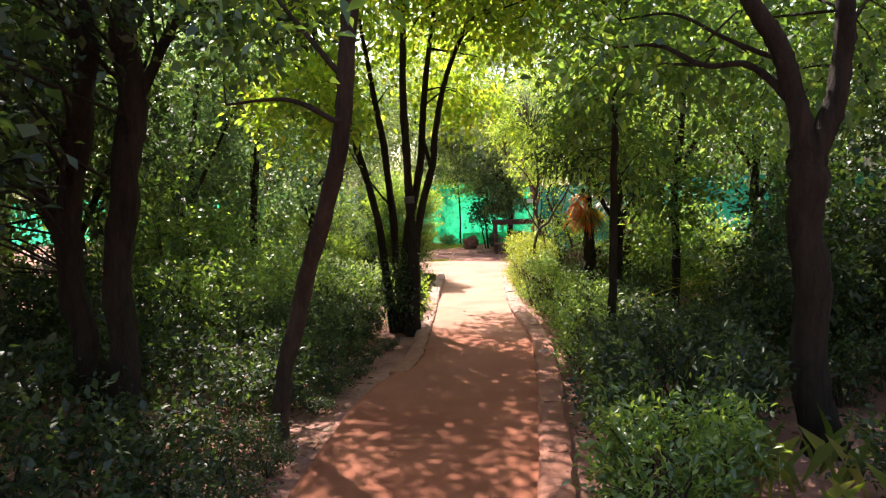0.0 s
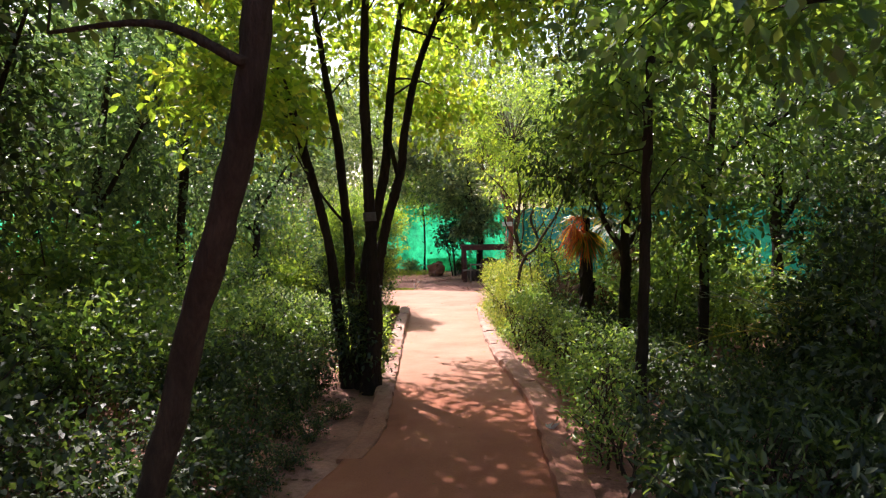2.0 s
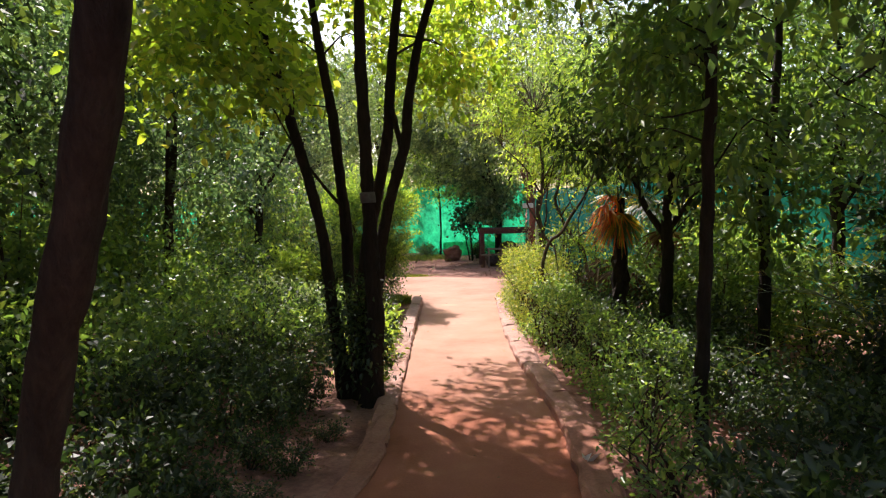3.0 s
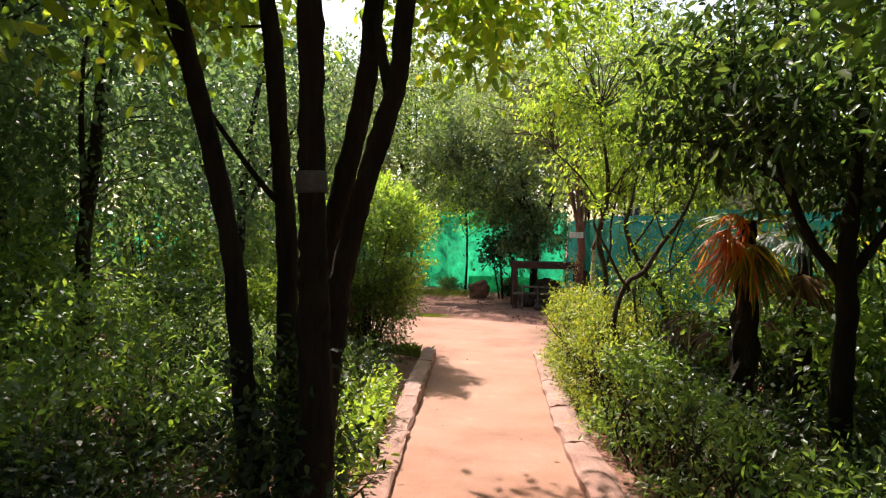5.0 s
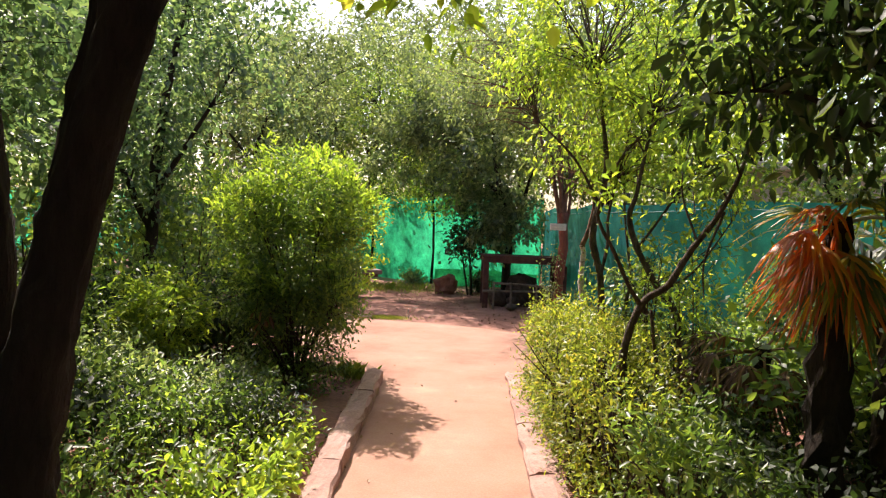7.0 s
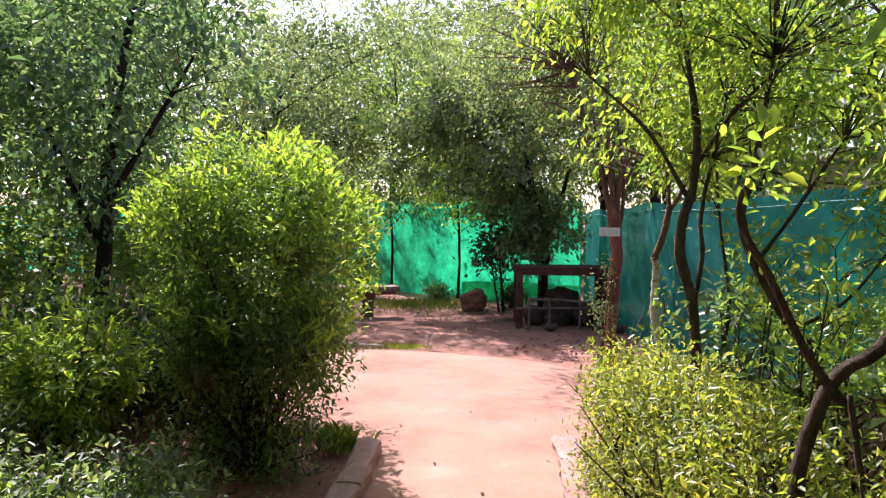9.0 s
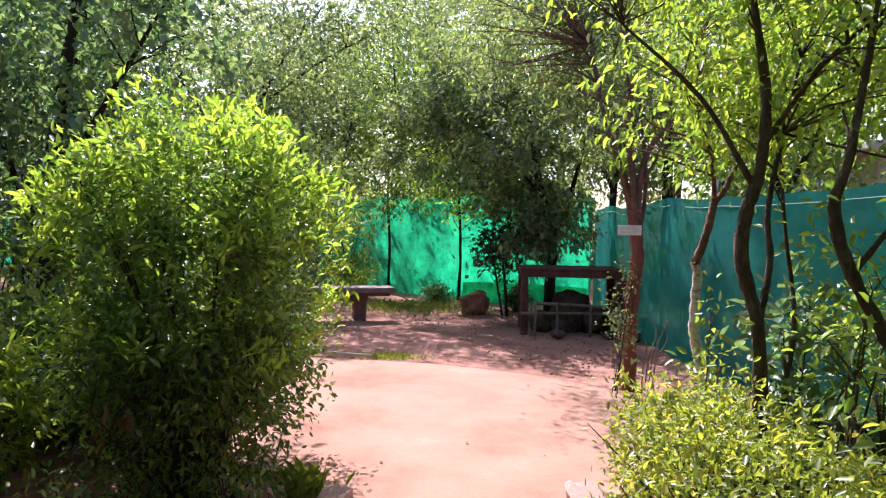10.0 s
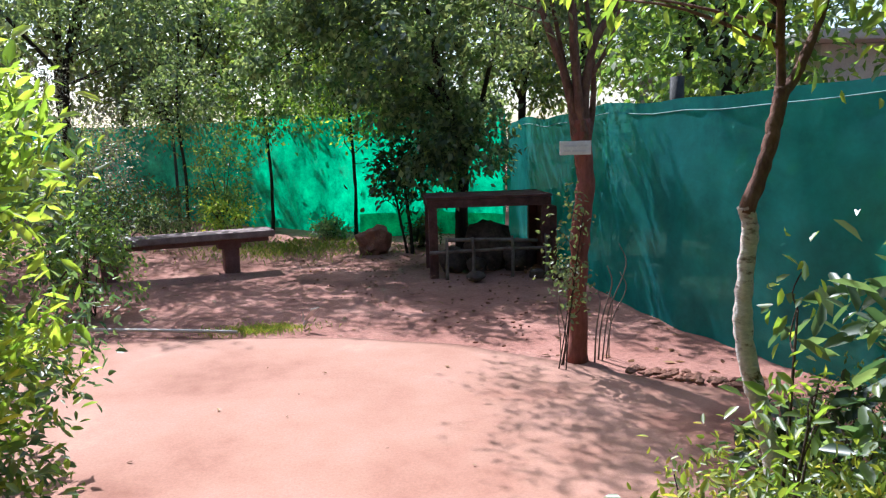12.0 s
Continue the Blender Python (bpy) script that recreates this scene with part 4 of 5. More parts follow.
hedge("hedge", [(2.3, 12.9, 0.35, 0.35), (2.3, 12.2, 0.4, 0.45), (2.4, 11.5, 0.4, 0.4)], DARK_SHADED, "low leafy plants under slim trees", 24, 9, 16, 0.09)

# Sunlight on these leaves is put into a paler, silvery leaf colour.
for i, (x, y, r, h) in enumerate(((-1.25, 10.55, 0.36, 0.5), (-0.98, 11.15, 0.28, 0.42), (-1.85, 11.2, 0.4, 0.6))):
    shrub("shrub", (x, y, -0.02), r, h, SAGE, "low green shrub under the tall bush, leaves coloured silvery as if sunlit", 190 + i, 70, 18, 0.05, 0.4, 0.06, 0.18, 7, 0.05, "low silvery shrubs")
BUSH_AT = (-0.73, 12.1, -0.02)


def tipped_bush(base, radius, height, label, seed, clumps, tips, leaf, from_z, squash=0.95, low=0.15, stems=16, square=0.65):
    """A dense green bush whose outer shoots end in young yellow-green leaves."""
    o = shrub("bush", base, radius, height, leaf, label, seed, clumps, 28, 0.043, 0.46, 0.055, 0.16, stems, low, gap=-0.22, fine=60, squash=squash, category="bush", stem_r=0.01, square=square)
    rng = np.random.default_rng(seed + 500)
    x, y, z = base
    C, D = clump_centres(rng, [(x, y, z + height * (0.5 + low / 2), radius, radius * squash, height * (0.5 - low / 2), tips)], -0.5, 0.9, square)
    keep = C[:, 2] > z + height * (from_z + 0.25 * rng.random(len(C)))
    C, D = C[keep], unit(D[keep] + np.array([0, 0, 0.6]))
    part("shoot_tip", leaves(rng, C + D * 0.06, D, 13, 0.056, 0.36, 0.03, 0.17, -0.2), TIP, o, "young yellow-green shoots", kind="stuff")
    return o


tipped_bush(BUSH_AT, 0.52, 1.8, "tall rounded green bush with yellow-green shoots, beside the plaza", 31, 600, 600, MID, 0.38, low=0.22)
tipped_bush((-1.05, 12.9, -0.02), 0.6, 1.95, "tall bush crowding up to the plaza edge", 36, 560, 260, COOL, 0.6)
shrub("bush", (-0.76, 12.05, -0.1), 0.47, 1.1, MID, "lower twiggy skirt of a rounded bush", 32, 480, 11, 0.04, 0.4, 0.06, 0.16, 44, 0.0, gap=-0.3, category="bush", fine=220, stem_r=0.009, square=0.6)
shrub("bush", (-1.85, 12.0, -0.02), 0.42, 0.95, FRESH, "small round bush with bright shoot tips", 33, 190, 26, 0.06, 0.36, 0.06, 0.16, 12, 0.1, category="bush")
shrub("bush", (-0.66, 10.4, -0.02), 0.34, 0.5, DARK_SHADED, "low dark bush beside a low pink kerb", 34, 80, 22, 0.042, 0.4, 0.06, 0.16, 10, 0.05, category="bush")
hedge("groundcover", [(-0.42, 7.9, 0.14, 0.14), (-0.46, 8.8, 0.2, 0.24), (-0.52, 9.6, 0.24, 0.26), (-0.5, 10.4, 0.2, 0.2)], FRESH, "low bright green leaves beside the kerb", 35, 26, 18, 0.05, 0.5)
dry = thing("dead_leaf", (-0.95, 11.7, 0.62), "curled yellow-brown dead leaf caught in a bush", "leaf")
part("blade", leaves(np.random.default_rng(3), np.array([(-0.95, 11.7, 0.55)]), np.array([(0.1, -0.2, -0.9)]), 6, 0.1, 0.36, 0.025, 0.2, 1.2), DRY, dry)

# ---- trees by the path ----
multi = tree("tree", [[(-0.3, 7.38, -0.08, 0.085), (-0.25, 7.33, 0.5, 0.066), (-0.255, 7.31, 0.95, 0.06), (-0.265, 7.3, 1.24, 0.05), (-0.275, 7.3, 1.5, 0.047), (-0.285, 7.3, 1.85, 0.045), (-0.295, 7.3, 2.2, 0.043), (-0.3, 7.33, 2.9, 0.036), (-0.24, 7.45, 4.2, 0.02)],
                      [(-0.5, 7.58, -0.08, 0.075), (-0.55, 7.6, 0.32, 0.055), (-0.6, 7.6, 0.7, 0.046), (-0.64, 7.6, 1.1, 0.042), (-0.69, 7.6, 1.4, 0.04), (-0.79, 7.6, 1.8, 0.04), (-0.88, 7.6, 2.11, 0.038), (-1.05, 7.65, 2.7, 0.03), (-1.5, 7.75, 3.8, 0.016)],
                      [(-0.38, 7.52, -0.08, 0.075), (-0.47, 7.8, 0.6, 0.054), (-0.51, 7.9, 0.94, 0.047), (-0.52, 7.9, 1.29, 0.046), (-0.55, 7.9, 1.6, 0.042), (-0.58, 7.9, 1.96, 0.042), (-0.63, 7.9, 2.33, 0.038), (-0.74, 7.95, 3.0, 0.03), (-0.95, 8.1, 4.2, 0.015)],
                      [(-0.33, 7.5, -0.08, 0.085), (-0.365, 7.72, 0.6, 0.06), (-0.35, 7.8, 1.06, 0.056), (-0.3, 7.78, 1.3, 0.05), (-0.225, 7.76, 1.62, 0.046), (-0.155, 7.74, 1.97, 0.043), (-0.13, 7.74, 2.3, 0.04), (-0.06, 7.76, 2.95, 0.032), (0.12, 7.9, 4.2, 0.015)],
                      [(-0.29, 7.44, -0.08, 0.085), (-0.275, 7.53, 0.55, 0.06), (-0.235, 7.55, 0.98, 0.052), (-0.195, 7.55, 1.2, 0.046), (-0.13, 7.55, 1.48, 0.042), (-0.045, 7.55, 1.77, 0.041), (0.0, 7.55, 1.96, 0.039), (0.03, 7.55, 2.25, 0.036), (0.2, 7.6, 2.95, 0.028), (0.7, 7.8, 4.1, 0.014)],
                      [(-0.03, 7.57, 1.83, 0.026), (-0.1, 7.68, 2.1, 0.022), (-0.16, 7.78, 2.36, 0.018)], [(-0.5, 7.9, 1.4, 0.02), (-0.62, 7.85, 1.52, 0.014), (-0.86, 7.8, 1.86, 0.009), (-1.1, 7.8, 2.3, 0.005)]],
             [(-0.3, 7.7, 4.2, 1.9, 1.7, 0.95, 380), (0.3, 9.3, 2.85, 0.75, 0.7, 0.5, 70), (-1.4, 8.2, 2.9, 0.9, 0.8, 0.7, 110), (0.9, 7.2, 3.7, 1.3, 1.0, 0.7, 170), (-1.3, 7.0, 2.5, 0.6, 0.6, 0.6, 60), (0.0, 10.0, 3.8, 1.3, 1.0, 0.6, 50), (1.3, 8.5, 4.2, 1.0, 1.0, 0.5, 130), (0.45, 10.9, 4.0, 0.9, 0.6, 0.4, 60), (-2.2, 9.8, 4.5, 1.5, 1.3, 0.6, 150), (-1.4, 9.0, 5.1, 1.3, 1.3, 0.5, 150)], LIME, "many-stemmed tree with dark bark and a grey tape band", BARK, 41, 24, 0.09, 0.6, 0.14, 0.35, 90, wander=0.12)
part("tape_band", tube([(-0.272, 7.3, 1.452, 0.0555), (-0.274, 7.3, 1.49, 0.055), (-0.276, 7.3, 1.528, 0.0545)], 12, 3, 0.02), TAPE, multi, "grey tape wound round one stem", True)
shrub("shrub", (-0.38, 7.55, -0.02), 0.34, 0.95, DARK_SHADED, "dark leafy suckers round the foot of a many-stemmed tree", 38, 130, 14, 0.05, 0.5, 0.06, 0.16, 8, 0.05, stem_r=0.006)
tree("tree", [[(-0.95, 4.12, -0.08, 0.06), (-0.91, 4.12, 0.2, 0.056), (-0.85, 4.1, 0.5, 0.055), (-0.68, 4.0, 1.05, 0.054), (-0.49, 3.85, 1.54, 0.052), (-0.36, 3.75, 1.99, 0.05), (-0.29, 3.72, 2.63, 0.045), (-0.1, 3.8, 3.6, 0.03)],
              [(-0.38, 3.7, 1.95, 0.02), (-0.69, 3.8, 2.1, 0.014), (-1.09, 3.9, 2.1, 0.007)], [(-0.29, 3.72, 2.75, 0.012), (-0.36, 2.9, 2.75, 0.007), (-0.3, 2.3, 2.45, 0.004), (-0.28, 1.95, 2.12, 0.003)], [(-0.35, 3.7, 2.2, 0.02), (-0.59, 3.75, 2.5, 0.015), (-0.89, 3.9, 2.9, 0.008)]],
     [(-0.1, 4.2, 4.3, 1.9, 1.8, 0.9, 420), (-1.0, 4.0, 2.6, 0.5, 0.5, 0.4, 30), (-0.26, 2.0, 2.24, 0.14, 0.2, 0.1, 3)], MID, "leaning slender brown trunk rising beside the path", BARK_BROWN, 42, 24, 0.09, 0.55, 0.14, 0.35, 50, far=True)
# This crown and the next carry deep shade in their dark leaf colour.
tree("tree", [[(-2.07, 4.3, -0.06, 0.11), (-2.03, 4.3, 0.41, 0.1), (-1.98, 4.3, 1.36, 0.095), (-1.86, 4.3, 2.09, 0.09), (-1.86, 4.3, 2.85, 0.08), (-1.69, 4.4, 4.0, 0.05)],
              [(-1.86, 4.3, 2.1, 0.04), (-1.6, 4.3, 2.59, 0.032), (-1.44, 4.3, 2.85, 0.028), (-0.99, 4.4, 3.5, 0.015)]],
     [(-1.8, 5.2, 4.3, 2.1, 1.9, 1.0, 500), (-2.3, 3.4, 2.8, 0.9, 0.8, 0.7, 110), (-1.2, 4.6, 2.9, 0.6, 0.5, 0.4, 30), (-1.9, 2.2, 2.3, 0.45, 0.4, 0.5, 70), (-1.4, 6.6, 5.0, 1.4, 1.7, 0.5, 150)], DARK_SHADED, "stout dark trunk in deep shade", BARK, 43, 26, 0.08, 0.55, 0.14, 0.35, 60, far=True)
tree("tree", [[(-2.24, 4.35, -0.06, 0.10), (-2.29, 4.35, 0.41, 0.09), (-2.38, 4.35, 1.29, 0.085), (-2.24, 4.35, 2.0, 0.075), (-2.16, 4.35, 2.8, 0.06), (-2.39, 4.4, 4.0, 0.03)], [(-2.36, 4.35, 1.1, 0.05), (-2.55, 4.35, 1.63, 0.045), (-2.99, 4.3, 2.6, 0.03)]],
     [(-3.4, 4.2, 3.7, 1.6, 1.6, 1.2, 300), (-1.85, 2.2, 2.0, 0.42, 0.5, 0.75, 130), (-3.0, 3.5, 1.9, 0.7, 0.7, 0.8, 110)], DARK_SHADED, "dark forked trunk leaning out from the shade", BARK, 44, 26, 0.08, 0.55, 0.14, 0.35, 50, far=True)
tree("tree", [[(2.36, 3.7, -0.06, 0.12), (2.31, 3.7, 0.2, 0.105), (2.25, 3.7, 1.02, 0.095), (2.25, 3.7, 1.6, 0.1), (2.25, 3.7, 1.72, 0.09)],
              [(2.24, 3.7, 1.6, 0.07), (2.16, 3.7, 2.01, 0.06), (2.08, 3.7, 2.28, 0.054), (1.93, 3.72, 2.55, 0.048), (1.6, 3.9, 3.3, 0.03)],
              [(2.27, 3.7, 1.6, 0.07), (2.38, 3.7, 1.94, 0.06), (2.43, 3.7, 2.24, 0.055), (2.44, 3.7, 2.6, 0.05), (2.6, 3.9, 3.6, 0.03)],
              [(2.16, 3.7, 1.98, 0.028), (1.95, 3.78, 2.2, 0.02), (1.72, 3.85, 2.22, 0.016), (1.5, 3.95, 2.36, 0.012), (1.26, 4.05, 2.38, 0.006)], [(2.1, 3.7, 2.2, 0.016), (1.86, 3.85, 2.36, 0.012), (1.6, 4.0, 2.55, 0.009), (1.32, 4.2, 2.58, 0.005)]],
     [(2.2, 4.4, 3.9, 1.9, 1.9, 0.9, 360), (1.6, 4.7, 2.45, 0.75, 0.7, 0.4, 75), (2.9, 4.8, 2.5, 0.9, 0.9, 0.8, 90)], MID, "stout forked tree with dark brown bark", BARK, 45, 25, 0.09, 0.52, 0.13, 0.35, 90, far=True)
tree("tree", [[(1.68, 6.2, -0.06, 0.045), (1.69, 6.2, 0.17, 0.04), (1.7, 6.2, 0.96, 0.037), (1.72, 6.2, 1.74, 0.034), (1.75, 6.2, 2.51, 0.03), (1.85, 6.2, 3.3, 0.02), (1.9, 6.3, 4.2, 0.012)]],
     [(1.9, 6.5, 3.4, 1.1, 1.0, 1.2, 150), (1.65, 6.5, 2.3, 0.55, 0.5, 0.5, 50), (2.0, 6.6, 1.75, 0.45, 0.4, 0.4, 26), (1.7, 7.6, 4.9, 1.7, 1.5, 0.7, 170)], MID, "thin straight dark trunk with drooping leaves", BARK, 46, 25, 0.082, 0.45, 0.13, 0.32, 60, droop=0.5)
tree("tree", [[(2.74, 7.7, -0.06, 0.05), (2.75, 7.7, 0.8, 0.045), (2.75, 7.7, 1.59, 0.042), (2.86, 7.75, 2.54, 0.03), (2.85, 7.8, 3.4, 0.018)], [(2.75, 7.7, 1.5, 0.03), (2.96, 7.7, 2.03, 0.025), (3.27, 7.7, 2.22, 0.018), (3.7, 7.7, 2.5, 0.01)]],
     [(2.8, 8.0, 3.1, 1.2, 1.1, 1.1, 170), (2.4, 8.1, 2.15, 0.55, 0.5, 0.4, 40), (3.5, 7.9, 2.3, 0.8, 0.7, 0.6, 60), (2.45, 7.5, 1.55, 0.45, 0.35, 0.5, 36), (2.95, 7.5, 1.35, 0.4, 0.35, 0.4, 26)], MID, "small dark-stemmed tree with spreading limbs", BARK, 47, 20, 0.09, 0.45, 0.12, 0.32, 70)

# Backlight is put into the leaf colour: near black instead of green.
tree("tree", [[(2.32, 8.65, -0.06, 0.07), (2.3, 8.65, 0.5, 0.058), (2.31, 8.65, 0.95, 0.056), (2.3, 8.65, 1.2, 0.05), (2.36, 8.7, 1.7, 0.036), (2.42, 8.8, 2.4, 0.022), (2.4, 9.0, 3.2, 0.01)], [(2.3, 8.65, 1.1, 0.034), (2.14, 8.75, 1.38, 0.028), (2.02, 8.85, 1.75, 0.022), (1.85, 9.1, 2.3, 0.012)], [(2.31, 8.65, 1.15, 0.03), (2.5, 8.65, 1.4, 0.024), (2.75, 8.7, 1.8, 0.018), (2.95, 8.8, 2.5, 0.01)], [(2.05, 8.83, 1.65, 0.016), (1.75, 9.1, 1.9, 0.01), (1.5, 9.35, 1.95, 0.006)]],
     [(1.75, 9.35, 2.15, 0.5, 0.45, 0.42, 44), (2.25, 9.3, 2.5, 0.75, 0.7, 0.7, 80), (2.05, 8.7, 2.0, 0.45, 0.45, 0.4, 34), (2.75, 9.2, 2.1, 0.7, 0.6, 0.8, 80), (2.6, 8.8, 1.65, 0.4, 0.4, 0.35, 26)], DARK_SHADED, "overhanging tree with large drooping leaves, coloured dark as if backlit", BARK, 48, 22, 0.09, 0.42, 0.12, 0.3, 60, droop=0.7)


# ---- palms ----
def blade_set(rng, origin, fwd, side, up, n, reach, fan, width, droop, length_var=0.15):
    """Narrow folded blades spreading from one point like a fan."""
    V, F = [], []
    for k in range(n):
        a = fan * (k / (n - 1) - 0.5)
        d = fwd * math.cos(a) + side * math.sin(a) + up * rng.normal() * 0.08
        L = reach * (1 - 0.25 * abs(a) / max(fan, 0.1)) * (1 + length_var * rng.normal())
        w = np.cross(d, up)
        w = w / (np.linalg.norm(w) + 1e-9) * width
        pts = []
        for u in (0.08, 0.4, 0.72, 1.0):
            p = origin + d * L * u + np.array([0, 0, -1]) * droop * L * u ** 2.2
            ww = w * (0.5 if u < 0.1 else 1.0 if u < 0.6 else 0.7 if u < 0.9 else 0.06)
            pts.append((p - ww, p + up * width * 0.3, p + ww))
        b = len(V)
        for tri in pts:
            V.extend(tri)
        for j in range(3):
            F += [(b + j * 3, b + j * 3 + 1, b + j * 3 + 4, b + j * 3 + 3), (b + j * 3 + 1, b + j * 3 + 2, b + j * 3 + 5, b + j * 3 + 4)]
    return V, F


def fan_palm(base, crown_z, fronds, label, seed, trunk_r=0.07, size=1.0):
    """fronds: rows of (azimuth, rise, stalk, reach, droop, material)."""
    rng = np.random.default_rng(seed)
    x, y = base
    p = thing("palm", (x, y, 0), label, "palm")
    part("trunk", tube([(x, y, -0.06, trunk_r * 1.2), (x, y, crown_z * 0.5, trunk_r * 1.1), (x, y, crown_z, trunk_r * 0.7)], 10, 8, 0.2, seed), BARK, p, "fibrous dark trunk")
    for az, rise, stalk, reach, droop, mat in fronds:
        a, e = radians(az), radians(rise)
        f = np.array([math.cos(a) * math.cos(e), math.sin(a) * math.cos(e), math.sin(e)])
        s = np.array([-math.sin(a), math.cos(a), 0.0])
        u = np.cross(f, s)
        u = u if u[2] > 0 else -u
        o = np.array([x, y, crown_z - 0.04])
        e1 = o + f * stalk
        blades = blade_set(rng, e1, f, s, u, 20, reach * size, 2.5, 0.013 * size, droop)
        stem = tube([(*o, 0.012), (*((o + e1) / 2 + np.array([0, 0, 0.02])), 0.009), (*e1, 0.007)], 6, 3, 0.05)
        part("frond", joined([stem, (np.array(blades[0]), blades[1])]), mat, p)


fan_palm((2.06, 9.35), 1.46, [(200, -35, 0.128, 0.304, 0.6, RUST), (225, -55, 0.12, 0.35, 0.5, RUST), (185, -10, 0.128, 0.274, 0.8, RUST), (250, -60, 0.128, 0.334, 0.5, FROND), (280, -50, 0.144, 0.319, 0.6, FROND), (300, -65, 0.128, 0.418, 0.3, FROND),
                              (170, -60, 0.12, 0.319, 0.3, RUST), (215, 25, 0.128, 0.243, 0.9, RUST), (330, 10, 0.2, 0.274, 0.8, GREYFROND), (20, 20, 0.2, 0.38, 0.6, FROND), (100, 20, 0.16, 0.38, 0.5, FROND), (265, 30, 0.16, 0.304, 0.7, FROND), (240, -70, 0.16, 0.38, 0.2, RUST)],
         "short fan palm with hanging rust-orange dead fronds", 51, size=0.82)
fan_palm((2.72, 9.95), 1.28, [(190, 25, 0.25, 0.36, 0.8, GREYFROND), (240, 15, 0.3, 0.36, 0.8, GREYFROND), (300, 30, 0.28, 0.45, 0.6, FROND), (150, 30, 0.28, 0.45, 0.6, FROND), (20, 20, 0.3, 0.4, 0.8, GREYFROND), (80, 30, 0.28, 0.5, 0.6, FROND), (215, -65, 0.15, 0.32, 0.2, DRY), (270, -70, 0.15, 0.32, 0.2, DRY), (330, -60, 0.15, 0.34, 0.2, DRY)],
         "dark-trunked fan palm with grey-green fronds", 52, 0.06)

fan_palm((2.5, 10.85), 0.66, [(180, -5, 0.3, 0.4, 0.7, DRY), (200, -20, 0.28, 0.42, 0.6, DRY), (160, -15, 0.3, 0.42, 0.6, DRY), (225, -10, 0.28, 0.4, 0.7, DRY), (250, -30, 0.25, 0.42, 0.5, DRY), (280, -15, 0.25, 0.4, 0.6, DRY), (140, 15, 0.25, 0.4, 0.7, DRY), (40, 20, 0.3, 0.4, 0.6, DRY), (320, 10, 0.3, 0.4, 0.6, DRY)],
         "low palm with a collapsed skirt of dry brown fronds", 55, 0.06, 0.85)


def feather_palm(base, label, seed, count=11, reach=1.2):
    rng = np.random.default_rng(seed)
    x, y = base
    p = thing("palm", (x, y, 0), label, "palm")
    part("trunk", tube([(x, y, -0.06, 0.12), (x, y, 0.22, 0.1), (x, y, 0.4, 0.06)], 10, 4, 0.2, seed), BARK, p)
    for k in range(count):
        a = 6.283 * k / count + rng.normal() * 0.15
        rise = rng.uniform(0.6, 1.2)
        L = reach * rng.uniform(0.8, 1.15)
        V, F, spine = [], [], []
        d = np.array([math.cos(a), math.sin(a), 0])
        s = np.array([-math.sin(a), math.cos(a), 0])
        for j in range(15):
            u = j / 14
            q = np.array([x, y, 0.35]) + d * L * (u * math.cos(rise) + 0.25 * u * u) + np.array([0, 0, L * (math.sin(rise) * u - 0.55 * u * u)])
            spine.append((*q, 0.009 * (1.1 - u)))
            if j > 2:
                for g in (-1, 1):
                    ln = 0.26 * (1.15 - abs(u - 0.5))
                    tip = q + (s * g * 0.8 + d * 0.6 + np.array([0, 0, 0.15])) * ln
                    mid = (q + tip) / 2 + np.array([0, 0, 0.015])
                    b = len(V)
                    w = d * 0.009
                    V += [q - w * 0.6, mid - w, tip, mid + w]
                    F.append((b, b + 1, b + 2, b + 3))
        part("frond", joined([tube(spine, 5, 1, 0.03), (np.array(V), F)]), FROND if k % 3 else GREYFROND, p)


feather_palm((3.3, 7.0), "bushy feather palm with arching spiky fronds", 53, 13, 1.3)
feather_palm((4.6, 8.6), "bushy feather palm with arching spiky fronds", 54, 11, 1.4)

# ---- woodland: shrubs and trees that repeat ----
rng = np.random.default_rng(77)
proto = {
    # The shade of the undergrowth is put into the leaf colour of low.
    "low": shrub("shrub", (-3.2, 2.2, -0.02), 0.5, 0.6, DARK_SHADED, "low shrub with woodland shade put into its dark green leaves", 61, 70, 20, 0.066, 0.5, 0.07, 0.2, 6, 0.0, "woodland shrubs", fine=8, far=True),
    "green": shrub("shrub", (-2.4, 6.6, -0.02), 0.6, 1.0, MID, "green woodland shrub in dappled light", 62, 90, 20, 0.072, 0.5, 0.08, 0.22, 8, 0.05, "woodland shrubs", fine=8, far=True),
    "tall": shrub("shrub", (-3.4, 8.2, -0.02), 0.85, 1.9, MID, "tall loose green shrub among trees", 63, 150, 20, 0.09, 0.5, 0.1, 0.28, 10, 0.1, "tall woodland shrubs", fine=8, far=True),
    # Copies of green and tall with canopy shade put into the leaf colour.
    "green_shade": shrub("shrub", (-4.3, 6.8, -0.02), 0.6, 1.0, DARK_SHADED, "woodland shrub with canopy shade put into its dark green leaves", 65, 90, 20, 0.072, 0.5, 0.08, 0.22, 8, 0.05, "woodland shrubs", fine=8, far=True),
    "tall_shade": shrub("shrub", (-6.2, 5.2, -0.02), 0.85, 1.9, DARK_SHADED, "tall loose shrub with canopy shade put into its dark leaves", 66, 150, 20, 0.09, 0.5, 0.1, 0.28, 10, 0.1, "tall woodland shrubs", fine=8, far=True),
    "fresh": shrub("shrub", (-1.5, 8.6, -0.02), 0.55, 0.8, MID, "bright green shrub lit through its leaves", 64, 80, 22, 0.055, 0.45, 0.08, 0.2, 8, 0.0, "woodland shrubs"),
}


